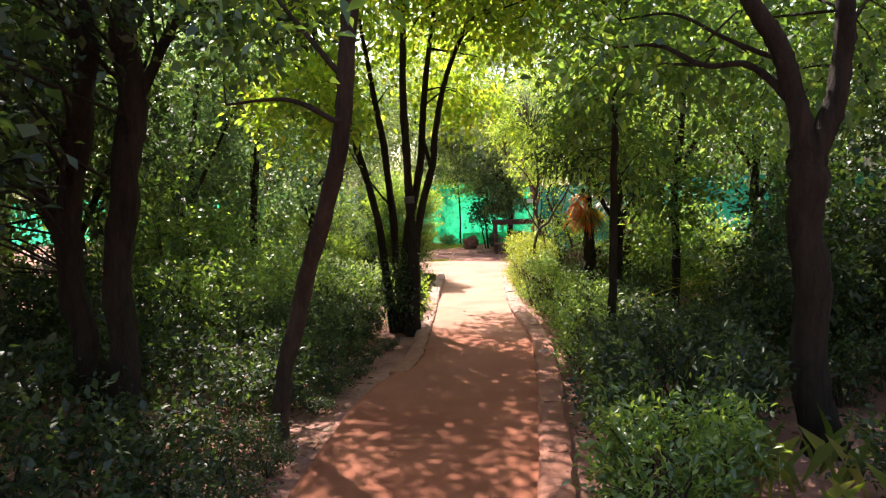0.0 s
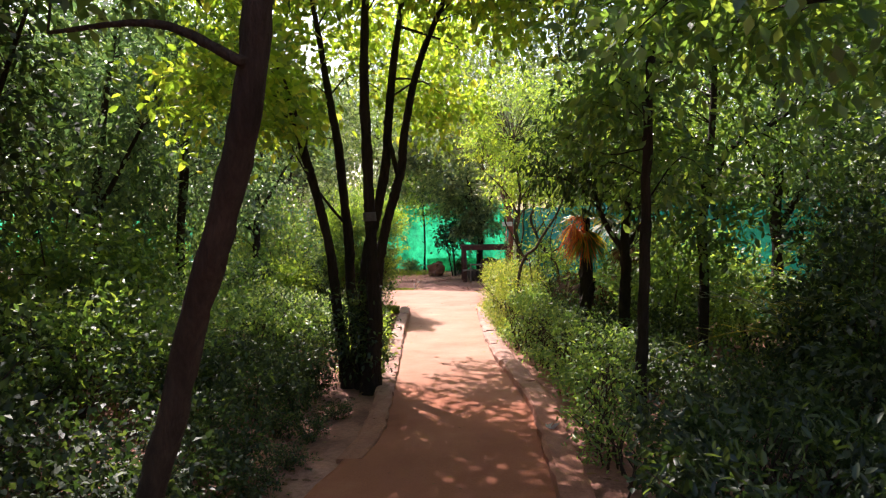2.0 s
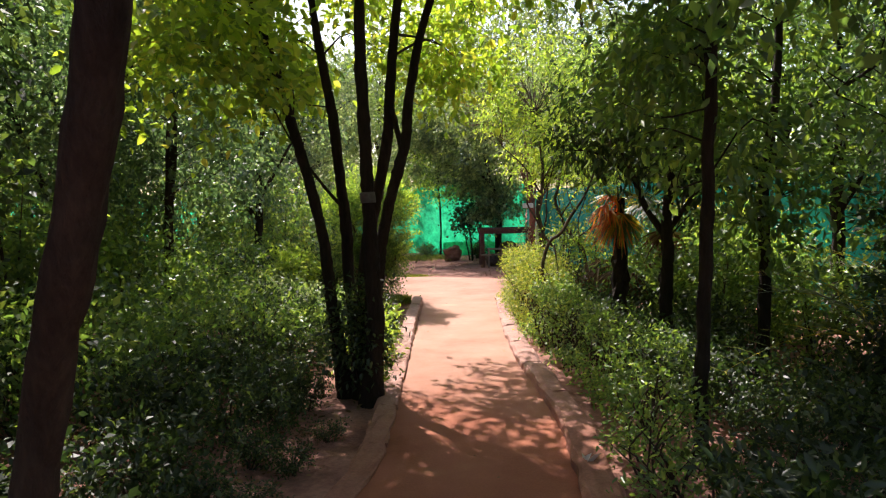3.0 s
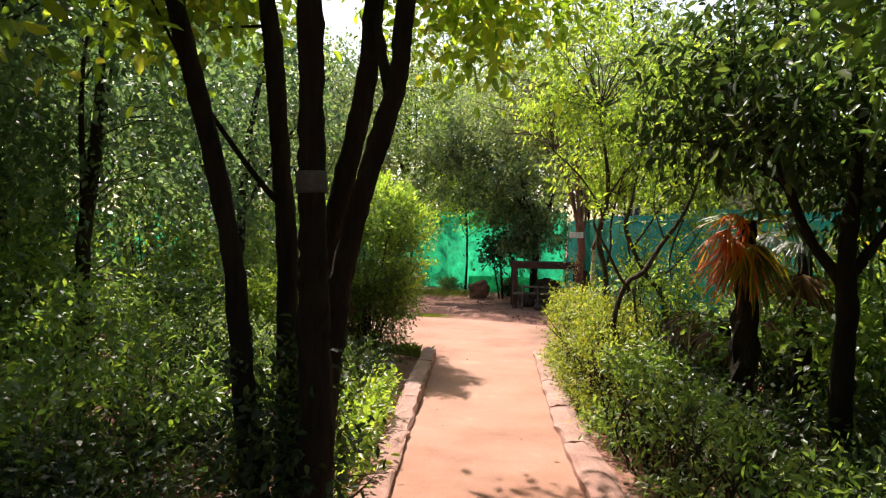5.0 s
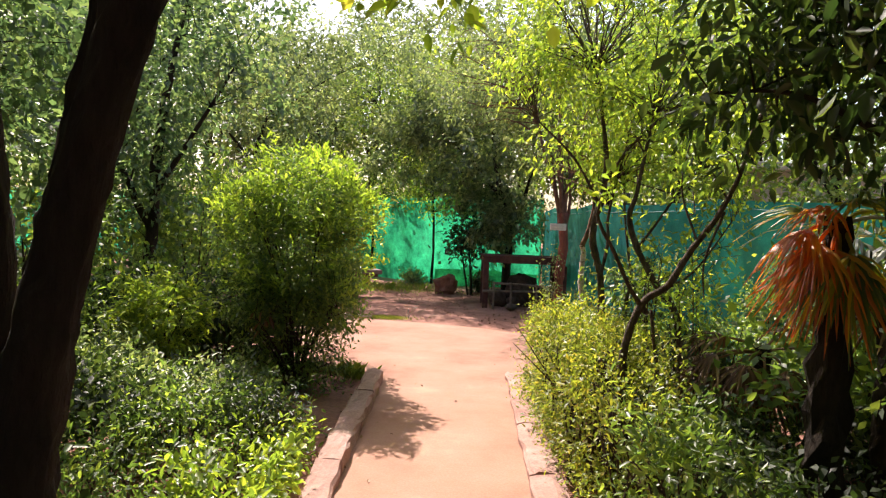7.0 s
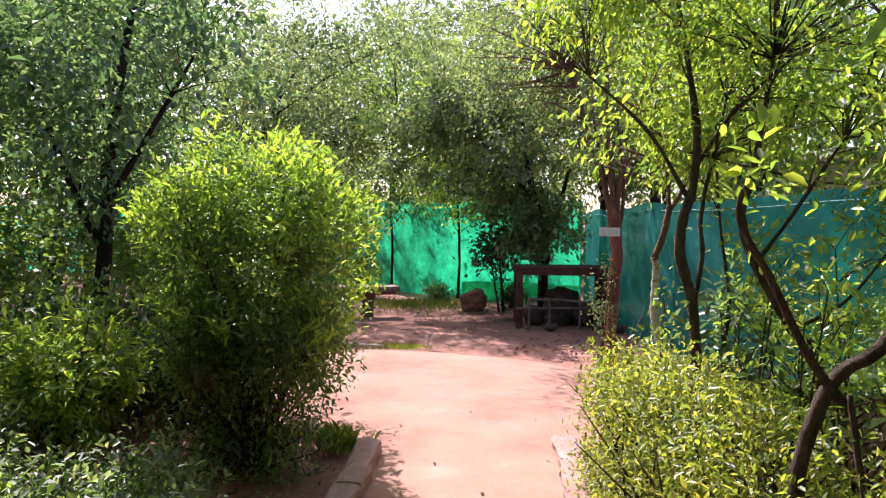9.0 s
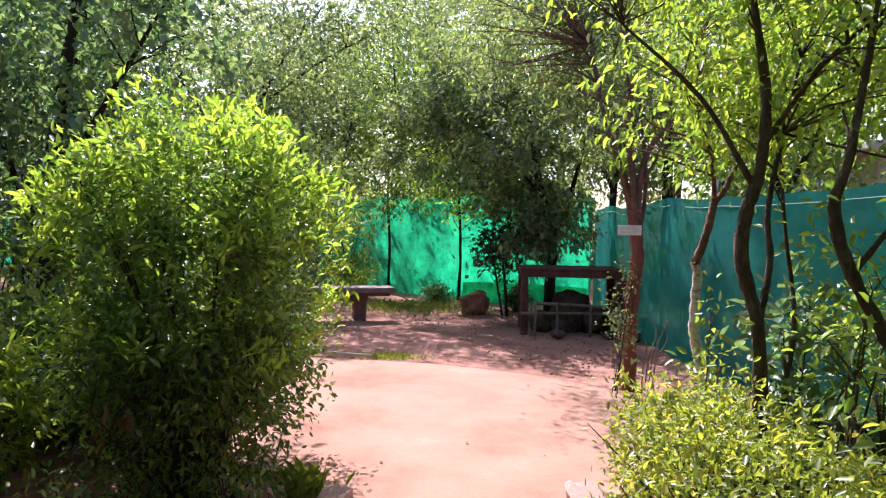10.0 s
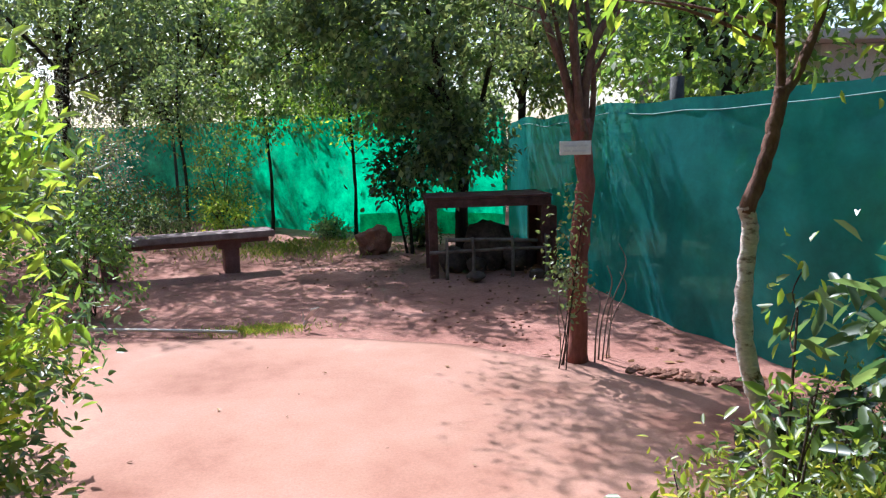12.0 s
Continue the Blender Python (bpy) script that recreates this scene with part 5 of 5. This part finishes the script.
def spread(kind, spots):
    for x, y, s in spots:
        # Below y 7.6 the darker copies carry the canopy shade in their colour.
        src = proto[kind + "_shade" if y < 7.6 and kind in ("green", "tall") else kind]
        m = pose(x, y, -0.03, 0, 0, rng.uniform(0, 360)) @ Matrix.Diagonal((s, s, s * rng.uniform(0.85, 1.15), 1))
        o = copy_thing(src, pose(0, 0, 0))
        o.matrix_basis = m


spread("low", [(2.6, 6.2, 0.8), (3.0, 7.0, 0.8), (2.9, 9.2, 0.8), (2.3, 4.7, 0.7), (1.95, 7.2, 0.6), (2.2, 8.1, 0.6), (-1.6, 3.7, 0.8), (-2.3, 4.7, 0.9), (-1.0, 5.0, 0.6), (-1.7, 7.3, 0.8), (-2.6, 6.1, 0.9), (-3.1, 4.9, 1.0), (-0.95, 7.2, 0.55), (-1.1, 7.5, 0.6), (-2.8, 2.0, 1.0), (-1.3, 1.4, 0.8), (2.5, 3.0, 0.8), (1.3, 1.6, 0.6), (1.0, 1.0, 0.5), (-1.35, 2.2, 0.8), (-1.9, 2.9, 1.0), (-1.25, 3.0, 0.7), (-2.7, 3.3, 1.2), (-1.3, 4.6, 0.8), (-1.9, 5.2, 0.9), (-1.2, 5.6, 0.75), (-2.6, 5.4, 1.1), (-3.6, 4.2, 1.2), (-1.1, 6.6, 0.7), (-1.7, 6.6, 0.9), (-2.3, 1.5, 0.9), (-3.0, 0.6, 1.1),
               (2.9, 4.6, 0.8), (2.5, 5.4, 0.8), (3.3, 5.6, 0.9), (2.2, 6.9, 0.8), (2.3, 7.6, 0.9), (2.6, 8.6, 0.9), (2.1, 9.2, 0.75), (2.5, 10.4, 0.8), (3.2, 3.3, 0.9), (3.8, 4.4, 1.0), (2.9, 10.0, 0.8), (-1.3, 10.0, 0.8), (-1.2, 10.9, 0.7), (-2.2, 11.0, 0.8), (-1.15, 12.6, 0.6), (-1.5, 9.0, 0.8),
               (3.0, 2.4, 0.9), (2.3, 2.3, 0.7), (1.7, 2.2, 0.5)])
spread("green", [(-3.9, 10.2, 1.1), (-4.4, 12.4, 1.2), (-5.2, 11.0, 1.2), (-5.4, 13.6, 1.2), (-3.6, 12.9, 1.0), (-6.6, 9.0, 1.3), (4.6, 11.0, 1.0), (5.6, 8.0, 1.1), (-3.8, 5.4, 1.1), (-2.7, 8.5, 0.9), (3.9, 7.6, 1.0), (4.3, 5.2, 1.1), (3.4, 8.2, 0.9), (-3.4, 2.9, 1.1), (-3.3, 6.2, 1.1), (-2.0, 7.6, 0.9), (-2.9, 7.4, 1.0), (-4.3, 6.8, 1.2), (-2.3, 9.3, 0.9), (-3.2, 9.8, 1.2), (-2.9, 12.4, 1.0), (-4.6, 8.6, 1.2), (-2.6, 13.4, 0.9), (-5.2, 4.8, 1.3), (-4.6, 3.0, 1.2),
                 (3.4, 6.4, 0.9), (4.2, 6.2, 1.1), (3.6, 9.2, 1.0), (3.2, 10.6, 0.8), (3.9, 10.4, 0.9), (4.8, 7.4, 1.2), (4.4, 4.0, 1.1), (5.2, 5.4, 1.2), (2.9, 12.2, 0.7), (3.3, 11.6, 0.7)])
# Dark shrubs added to stand for the black shade behind the tall bush.
spread("low", [(-1.6, 13.0, 1.3), (-2.2, 13.3, 1.4), (-1.7, 13.8, 1.3), (-2.9, 12.7, 1.3), (-2.3, 12.6, 1.0), (-3.2, 13.5, 1.4)])
spread("fresh", [(-1.5, 10.7, 0.7), (-0.95, 11.0, 0.55), (-2.0, 11.2, 0.7), (-2.4, 12.1, 0.8), (-1.0, 9.2, 0.6), (-0.9, 10.0, 0.7), (-1.9, 8.4, 0.8), (-2.6, 10.6, 1.0), (2.0, 10.5, 0.6), (-3.4, 11.4, 1.1), (2.6, 13.3, 0.5), (2.9, 13.0, 0.5)])
# The last dark shrubs here are added to cover lit soil.
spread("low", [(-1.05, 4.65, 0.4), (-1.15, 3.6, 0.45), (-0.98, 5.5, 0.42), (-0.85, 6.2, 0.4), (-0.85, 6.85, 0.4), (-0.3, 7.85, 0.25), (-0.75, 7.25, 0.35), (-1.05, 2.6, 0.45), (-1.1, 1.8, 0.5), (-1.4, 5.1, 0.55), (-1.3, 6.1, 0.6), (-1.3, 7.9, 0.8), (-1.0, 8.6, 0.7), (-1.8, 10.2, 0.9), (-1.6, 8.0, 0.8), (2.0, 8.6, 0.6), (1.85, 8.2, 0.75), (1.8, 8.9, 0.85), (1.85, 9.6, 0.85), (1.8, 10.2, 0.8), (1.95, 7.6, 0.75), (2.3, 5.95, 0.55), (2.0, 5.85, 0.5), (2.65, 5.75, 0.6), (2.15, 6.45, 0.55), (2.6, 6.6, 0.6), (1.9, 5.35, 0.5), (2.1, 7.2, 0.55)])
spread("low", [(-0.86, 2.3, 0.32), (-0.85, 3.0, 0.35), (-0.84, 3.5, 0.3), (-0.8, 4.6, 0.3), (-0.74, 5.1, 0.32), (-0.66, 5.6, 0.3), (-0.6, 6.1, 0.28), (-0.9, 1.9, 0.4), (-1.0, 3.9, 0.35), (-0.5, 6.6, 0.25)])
spread("green", [(-3.3, 26.0, 0.9), (-2.5, 25.2, 1.0), (-1.7, 24.5, 0.8), (-1.0, 23.9, 1.0), (-0.3, 23.3, 0.9), (0.4, 22.9, 0.8), (1.1, 22.7, 1.0), (1.9, 22.5, 0.9), (-4.4, 26.8, 1.0)])
spread("green", [(2.95, 10.4, 1.2), (3.3, 9.9, 1.3), (3.5, 10.7, 1.4), (3.0, 9.2, 1.1)])
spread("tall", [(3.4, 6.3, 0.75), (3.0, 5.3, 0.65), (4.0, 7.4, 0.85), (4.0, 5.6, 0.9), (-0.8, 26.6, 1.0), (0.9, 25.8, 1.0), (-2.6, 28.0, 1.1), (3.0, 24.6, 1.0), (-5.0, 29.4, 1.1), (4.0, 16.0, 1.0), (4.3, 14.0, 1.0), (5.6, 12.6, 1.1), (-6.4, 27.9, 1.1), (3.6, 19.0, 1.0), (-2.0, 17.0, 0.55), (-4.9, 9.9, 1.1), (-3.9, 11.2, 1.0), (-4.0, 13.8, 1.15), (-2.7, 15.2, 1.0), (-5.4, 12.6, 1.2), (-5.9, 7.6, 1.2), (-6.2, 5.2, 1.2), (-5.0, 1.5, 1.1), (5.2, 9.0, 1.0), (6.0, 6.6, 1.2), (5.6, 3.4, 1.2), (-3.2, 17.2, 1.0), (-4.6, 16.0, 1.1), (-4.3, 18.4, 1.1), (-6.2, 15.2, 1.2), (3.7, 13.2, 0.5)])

wood_a = tree("tree", [[(-3.0, 14.4, -0.1, 0.08), (-2.95, 14.4, 1.2, 0.065), (-2.9, 14.5, 2.4, 0.05), (-2.7, 14.6, 3.8, 0.025)], [(-2.95, 14.4, 1.1, 0.04), (-3.5, 14.5, 2.2, 0.03), (-3.9, 14.6, 3.2, 0.015)], [(-2.9, 14.4, 1.6, 0.035), (-2.3, 14.4, 2.6, 0.02), (-2.0, 14.5, 3.2, 0.01)]],
              [(-2.9, 14.5, 3.2, 1.6, 1.5, 1.3, 210), (-3.3, 14.5, 2.0, 1.2, 1.2, 0.8, 80)], COOL, "leafy woodland tree behind the bushes", BARK, 91, 28, 0.102, 0.52, 0.15, 0.4, 50, far=True, group="woodland trees")
# Like wood_a, but with deep shade put into the leaf colour.
wood_shaded = tree("tree", [[(-3.4, 1.0, -0.1, 0.09), (-3.35, 1.0, 1.2, 0.07), (-3.3, 1.1, 2.4, 0.05), (-3.1, 1.2, 3.8, 0.025)], [(-3.35, 1.0, 1.1, 0.04), (-3.9, 1.1, 2.2, 0.03), (-4.3, 1.2, 3.2, 0.015)], [(-3.3, 1.0, 1.6, 0.035), (-2.7, 1.0, 2.6, 0.02), (-2.4, 1.1, 3.2, 0.01)]],
              [(-3.3, 1.1, 3.2, 1.6, 1.5, 1.3, 210), (-3.7, 1.1, 2.0, 1.2, 1.2, 0.8, 80)], DARK_SHADED, "leafy woodland tree with deep shade put into its dark leaves", BARK, 94, 22, 0.11, 0.5, 0.15, 0.4, 40, far=True, group="dark woodland trees")
wood_b = tree("tree", [[(-4.5, 28.0, -0.1, 0.12), (-4.45, 28, 2, 0.1), (-4.5, 28, 4, 0.07), (-4.3, 28, 6.2, 0.03)], [(-4.5, 28, 2.2, 0.06), (-5.3, 28, 3.8, 0.04), (-5.8, 28, 5.2, 0.02)], [(-4.5, 28, 2.8, 0.05), (-3.6, 28.1, 4.2, 0.03), (-3.2, 28.2, 5.4, 0.015)]],
              [(-4.5, 28, 5.0, 2.1, 2.0, 1.9, 260), (-4.6, 28, 2.8, 1.8, 1.8, 1.3, 140)], OLIVE, "tall pale olive-green tree beyond the net fence", BARK, 92, 16, 0.165, 0.5, 0.2, 0.5, 30, far=True, group="trees beyond the fence")
wood_c = tree("tree", [[(0.5, 26.5, -0.1, 0.1), (0.55, 26.5, 1.8, 0.08), (0.4, 26.5, 3.4, 0.055), (0.6, 26.5, 5.2, 0.025)], [(0.5, 26.5, 1.8, 0.05), (1.3, 26.5, 3.2, 0.03), (1.7, 26.5, 4.2, 0.015)], [(0.45, 26.5, 2.4, 0.05), (-0.4, 26.6, 3.8, 0.03), (-0.8, 26.6, 4.6, 0.015)]],
              [(0.5, 26.5, 4.1, 1.9, 1.8, 1.5, 200), (0.5, 26.5, 2.5, 1.5, 1.4, 0.8, 80)], MID, "light green tree beyond the net fence", BARK, 93, 20, 0.14, 0.5, 0.18, 0.45, 36, far=True, group="trees beyond the fence")


def grow(src, spots):
    for x, y, s in spots:
        # Below y 7.9 wood_a gives way to the copy with shade-coloured leaves.
        o = copy_thing(wood_shaded if src is wood_a and y < 7.9 else src, pose(0, 0, 0))
        o.matrix_basis = pose(x, y, -0.05, 0, 0, rng.uniform(0, 360)) @ Matrix.Diagonal((s, s, s * rng.uniform(0.9, 1.1), 1))


# Spots with y below zero are unseen trees, added to block sky light.
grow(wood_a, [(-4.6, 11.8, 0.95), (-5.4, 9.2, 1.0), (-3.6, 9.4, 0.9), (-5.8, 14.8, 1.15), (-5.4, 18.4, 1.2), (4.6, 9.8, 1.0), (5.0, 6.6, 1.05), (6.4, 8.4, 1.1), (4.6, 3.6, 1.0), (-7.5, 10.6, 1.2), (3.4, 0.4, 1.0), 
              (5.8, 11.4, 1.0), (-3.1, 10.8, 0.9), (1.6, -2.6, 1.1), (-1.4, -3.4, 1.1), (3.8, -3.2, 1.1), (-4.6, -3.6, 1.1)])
grow(wood_shaded, [(-5.0, 7.2, 1.35), (-6.8, 6.2, 1.1), (-4.9, 2.4, 1.1), (-3.0, -0.8, 1.0), (-4.6, 5.2, 1.0)])
grow(wood_a, [(-3.9, 7.2, 0.95)])
grow(wood_b, [(-9.5, 24, 1.4), (-2.2, 31.5, 1.45), (3.2, 31, 1.35), (-8, 31, 1.5), (8.4, 24, 1.3), (-13.5, 20, 1.3), (-11.5, 14.5, 1.1), (11.5, 13.5, 1.1), (7.5, 33, 1.5), (-10.0, 8.0, 1.0), (-13, 29, 1.4), (13, 19, 1.2), (10.5, 5.5, 1.0), (0.8, 36, 1.5), (-5.5, 37, 1.2), (5.4, 26.5, 1.3), (-0.6, -6.5, 1.0)])
grow(wood_c, [(-6.6, 22.4, 1.1), (-3.8, 29.4, 1.15), (-6.5, 19.2, 1.0), (4.0, 26.4, 1.1), (-8.6, 17.0, 1.05), (6.0, 16.2, 0.9), (5.0, 20.2, 1.05), (-9.6, 12.2, 1.0), (8.2, 10.4, 0.95), (7.2, 4.2, 0.9), (-7.8, 3.0, 0.95), (-0.6, 28.2, 1.1), (1.9, 27.6, 1.1), (-6.0, 30.0, 1.2), (4.2, 17.6, 0.85)])

# pale low building beyond the right fence
hall = thing("outbuilding", (10.5, 24, 0), "pale plain low outbuilding beyond the net fence", "building")
part("wall", box(6.5, 13.5, 19.5, 26, -0.1, 2.6, 0.03), PALEWALL, hall)
part("roof", box(6.2, 13.8, 19.2, 26.3, 2.604, 2.75, 0.03), PALEWALL, hall)


# ---- litter, grass, small things on the ground ----
def on_path(x, y):
    return -8 < y < 15.93 and lerp(PATH_LEFT, y) - 0.05 < x < lerp(PATH_RIGHT, y) + 0.07


def litter(name, n, region, length, mat, label, keep, z=0.012, flat=0.15, seed=0, cat="leaf litter"):
    rng = np.random.default_rng(seed)
    x0, x1, y0, y1 = region
    C = []
    while len(C) < n:
        x, y = rng.uniform(x0, x1), rng.uniform(y0, y1)
        if keep(x, y):
            C.append((x, y, (z if on_path(x, y) else ground_height(x, y) + z)))
    C = np.array(C)
    D = unit(np.stack([rng.normal(size=n), rng.normal(size=n), np.zeros(n)], 1))
    V, F = leaves(rng, C, D, 1, length, 0.5, 0.001, 0.01, 0.0, 3.0, 0.42, flat)
    floor_z = np.where(np.array([on_path(a, b) for a, b in V[:, :2]]), 0.0, np.array([ground_height(a, b) for a, b in V[:, :2]]))
    V[:, 2] = floor_z + np.maximum((V[:, 2] - floor_z) * 0.4, 0.004)
    tagged(new(name, mesh_of(name, V, F, mat)), label, cat, "", "stuff")


litter("leaf_litter", 5200, (-6, 6, 0, 21), 0.07, DRY, "scattered dry brown fallen leaves", lambda x, y: not on_path(x, y) and not (abs(x) < 2.6 and y > 15 and rng.random() < 0.75), seed=1)
litter("leaf_litter", 2200, (-2.4, -0.6, 1.5, 8), 0.055, DRY, "dry brown leaves along the shaded path edge", lambda x, y: not on_path(x, y), seed=6)
litter("fallen_leaves", 70, (-1, 1.2, 1, 15.5), 0.035, DRY, "few small dry leaves on the concrete", lambda x, y: on_path(x, y), seed=2, z=0.016)
litter("leaf_litter", 900, (-0.4, 2.6, 18.6, 21.5), 0.06, DRY, "dry leaves heaped round the rock", lambda x, y: True, seed=3)


def grass_patch(name, region, n, height, mat, label, seed):
    rng = np.random.default_rng(seed)
    V, F = [], []
    x0, x1, y0, y1 = region
    for i in range(n):
        x = (x0 + x1) / 2 + rng.normal() * (x1 - x0) / 4
        y = (y0 + y1) / 2 + rng.normal() * (y1 - y0) / 4
        g = max(-0.02, ground_height(x, y))
        a, h = rng.random() * 6.28, height * rng.uniform(0.5, 1.2)
        d, w = np.array([math.cos(a), math.sin(a), 0]), np.array([-math.sin(a), math.cos(a), 0]) * 0.0022
        p = np.array([x, y, g])
        m, t = p + d * h * 0.25 + np.array([0, 0, h * 0.7]), p + d * h * 0.7 + np.array([0, 0, h])
        b = len(V)
        V += [p - w, p + w, m + w * 0.8, t, m - w * 0.8]
        F.append((b, b + 1, b + 2, b + 3, b + 4))
    tagged(new(name, mesh_of(name, V, F, mat)), label, "grass", "", "stuff")


grass_patch("grass_patch", (-0.75, 0.0, 15.98, 16.3), 900, 0.035, GRASS, "small patch of short green grass at the slab edge", 1)
grass_patch("grass_patch", (-1.9, 0.6, 19.6, 21.4), 1800, 0.07, GRASS, "thin yellow-green grass below the fence", 2)
grass_patch("grass_patch", (-0.5, -0.2, 12.3, 12.6), 200, 0.12, GRASS, "grass tuft at the end of a kerb", 3)
grass_patch("grass_patch", (1.2, 2.4, 2.7, 3.6), 70, 0.28, GRASS, "long loose grass beside the path", 4)
pipe = new("pipe", mesh_of("pipe", *tube([(-1.75, 16.28, 0.02, 0.014), (-1.1, 16.13, 0.022, 0.014), (-0.52, 15.99, 0.02, 0.014)], 8, 4, 0.02), PIPE, True))
tagged(pipe, "thin pale pipe lying along the slab edge", "pipe")
scrap = thing("paper_scrap", (0.0, 16.1, 0), "crumpled white scrap lying on soil", "scrap")
part("sheet", leaves(np.random.default_rng(9), np.array([(-0.02, 16.1, 0.03)]), np.array([(0.75, 0.3, 0.6)]), 3, 0.16, 0.3, 0.012, 0.04, 0.0, 0.9, 0.42, 0.3), WHITE, scrap)


def rubble(name, n, centre, size, r, mat, label, seed):
    rng = np.random.default_rng(seed)
    pieces = []
    for i in range(n):
        u = rng.random()
        x, y = centre(u)
        q = r * rng.uniform(0.5, 1.3)
        pieces.append(boulder((x + rng.normal() * size, y + rng.normal() * size, q * 0.4), (q, q * 0.8, q * 0.6), seed + i, 0.35, 1))
    tagged(new(name, mesh_of(name, *joined(pieces), mat)), label, "rubble", "", "stuff")


rubble("rubble", 70, lambda u: (2.12 + 0.62 * u, 14.66 - 0.42 * u), 0.035, 0.03, ROCK, "row of broken earth clods along the slab edge", 3)
rubble("gravel", 220, lambda u: (0.3 + 2.3 * u, 17.2 + 1.2 * math.sin(u * 9)), 0.35, 0.015, ROCK, "loose gravel and clods on bare soil", 400)

branch = new("fallen_branch", mesh_of("fallen_branch", *tube([(-1.75, 4.75, 0.03, 0.02), (-1.68, 5.1, 0.06, 0.019), (-1.6, 5.5, 0.05, 0.015), (-1.45, 5.9, 0.03, 0.008)], 7, 4, 0.12, 4), STICK, True))
tagged(branch, "pale bare fallen branch lying in undergrowth", "branch")
wrap = thing("paper_scrap", (0.98, 5.95, 0), "crumpled pale wrapper lying against the kerb", "scrap")
part("sheet", leaves(np.random.default_rng(12), np.array([(0.97, 5.95, 0.03), (0.98, 6.05, 0.03)]), np.array([(0.3, 0.8, 0.4), (0.5, -0.6, 0.5)]), 4, 0.1, 0.4, 0.012, 0.04, 0.0), PIPE, wrap)
for i, (x, y, h) in enumerate(((1.88, 11.0, 0.75), (2.05, 10.9, 0.6), (1.98, 11.3, 0.85), (2.2, 11.1, 0.7), (2.3, 11.6, 0.6), (2.6, 11.4, 0.7))):
    dead = new("dry_stalk", mesh_of("dry_stalk", *tube([(x, y, -0.04, 0.007), (x + 0.05 * math.sin(i * 2.1), y + 0.03, h * 0.5, 0.006), (x + 0.16 * math.sin(i * 1.7 + 1), y - 0.05, h, 0.003)], 6, 4, 0.1, i), BARK, True))
    tagged(dead, "thin leafless dry stalk in the undergrowth", "stalk", "dry stalks behind the hedge")
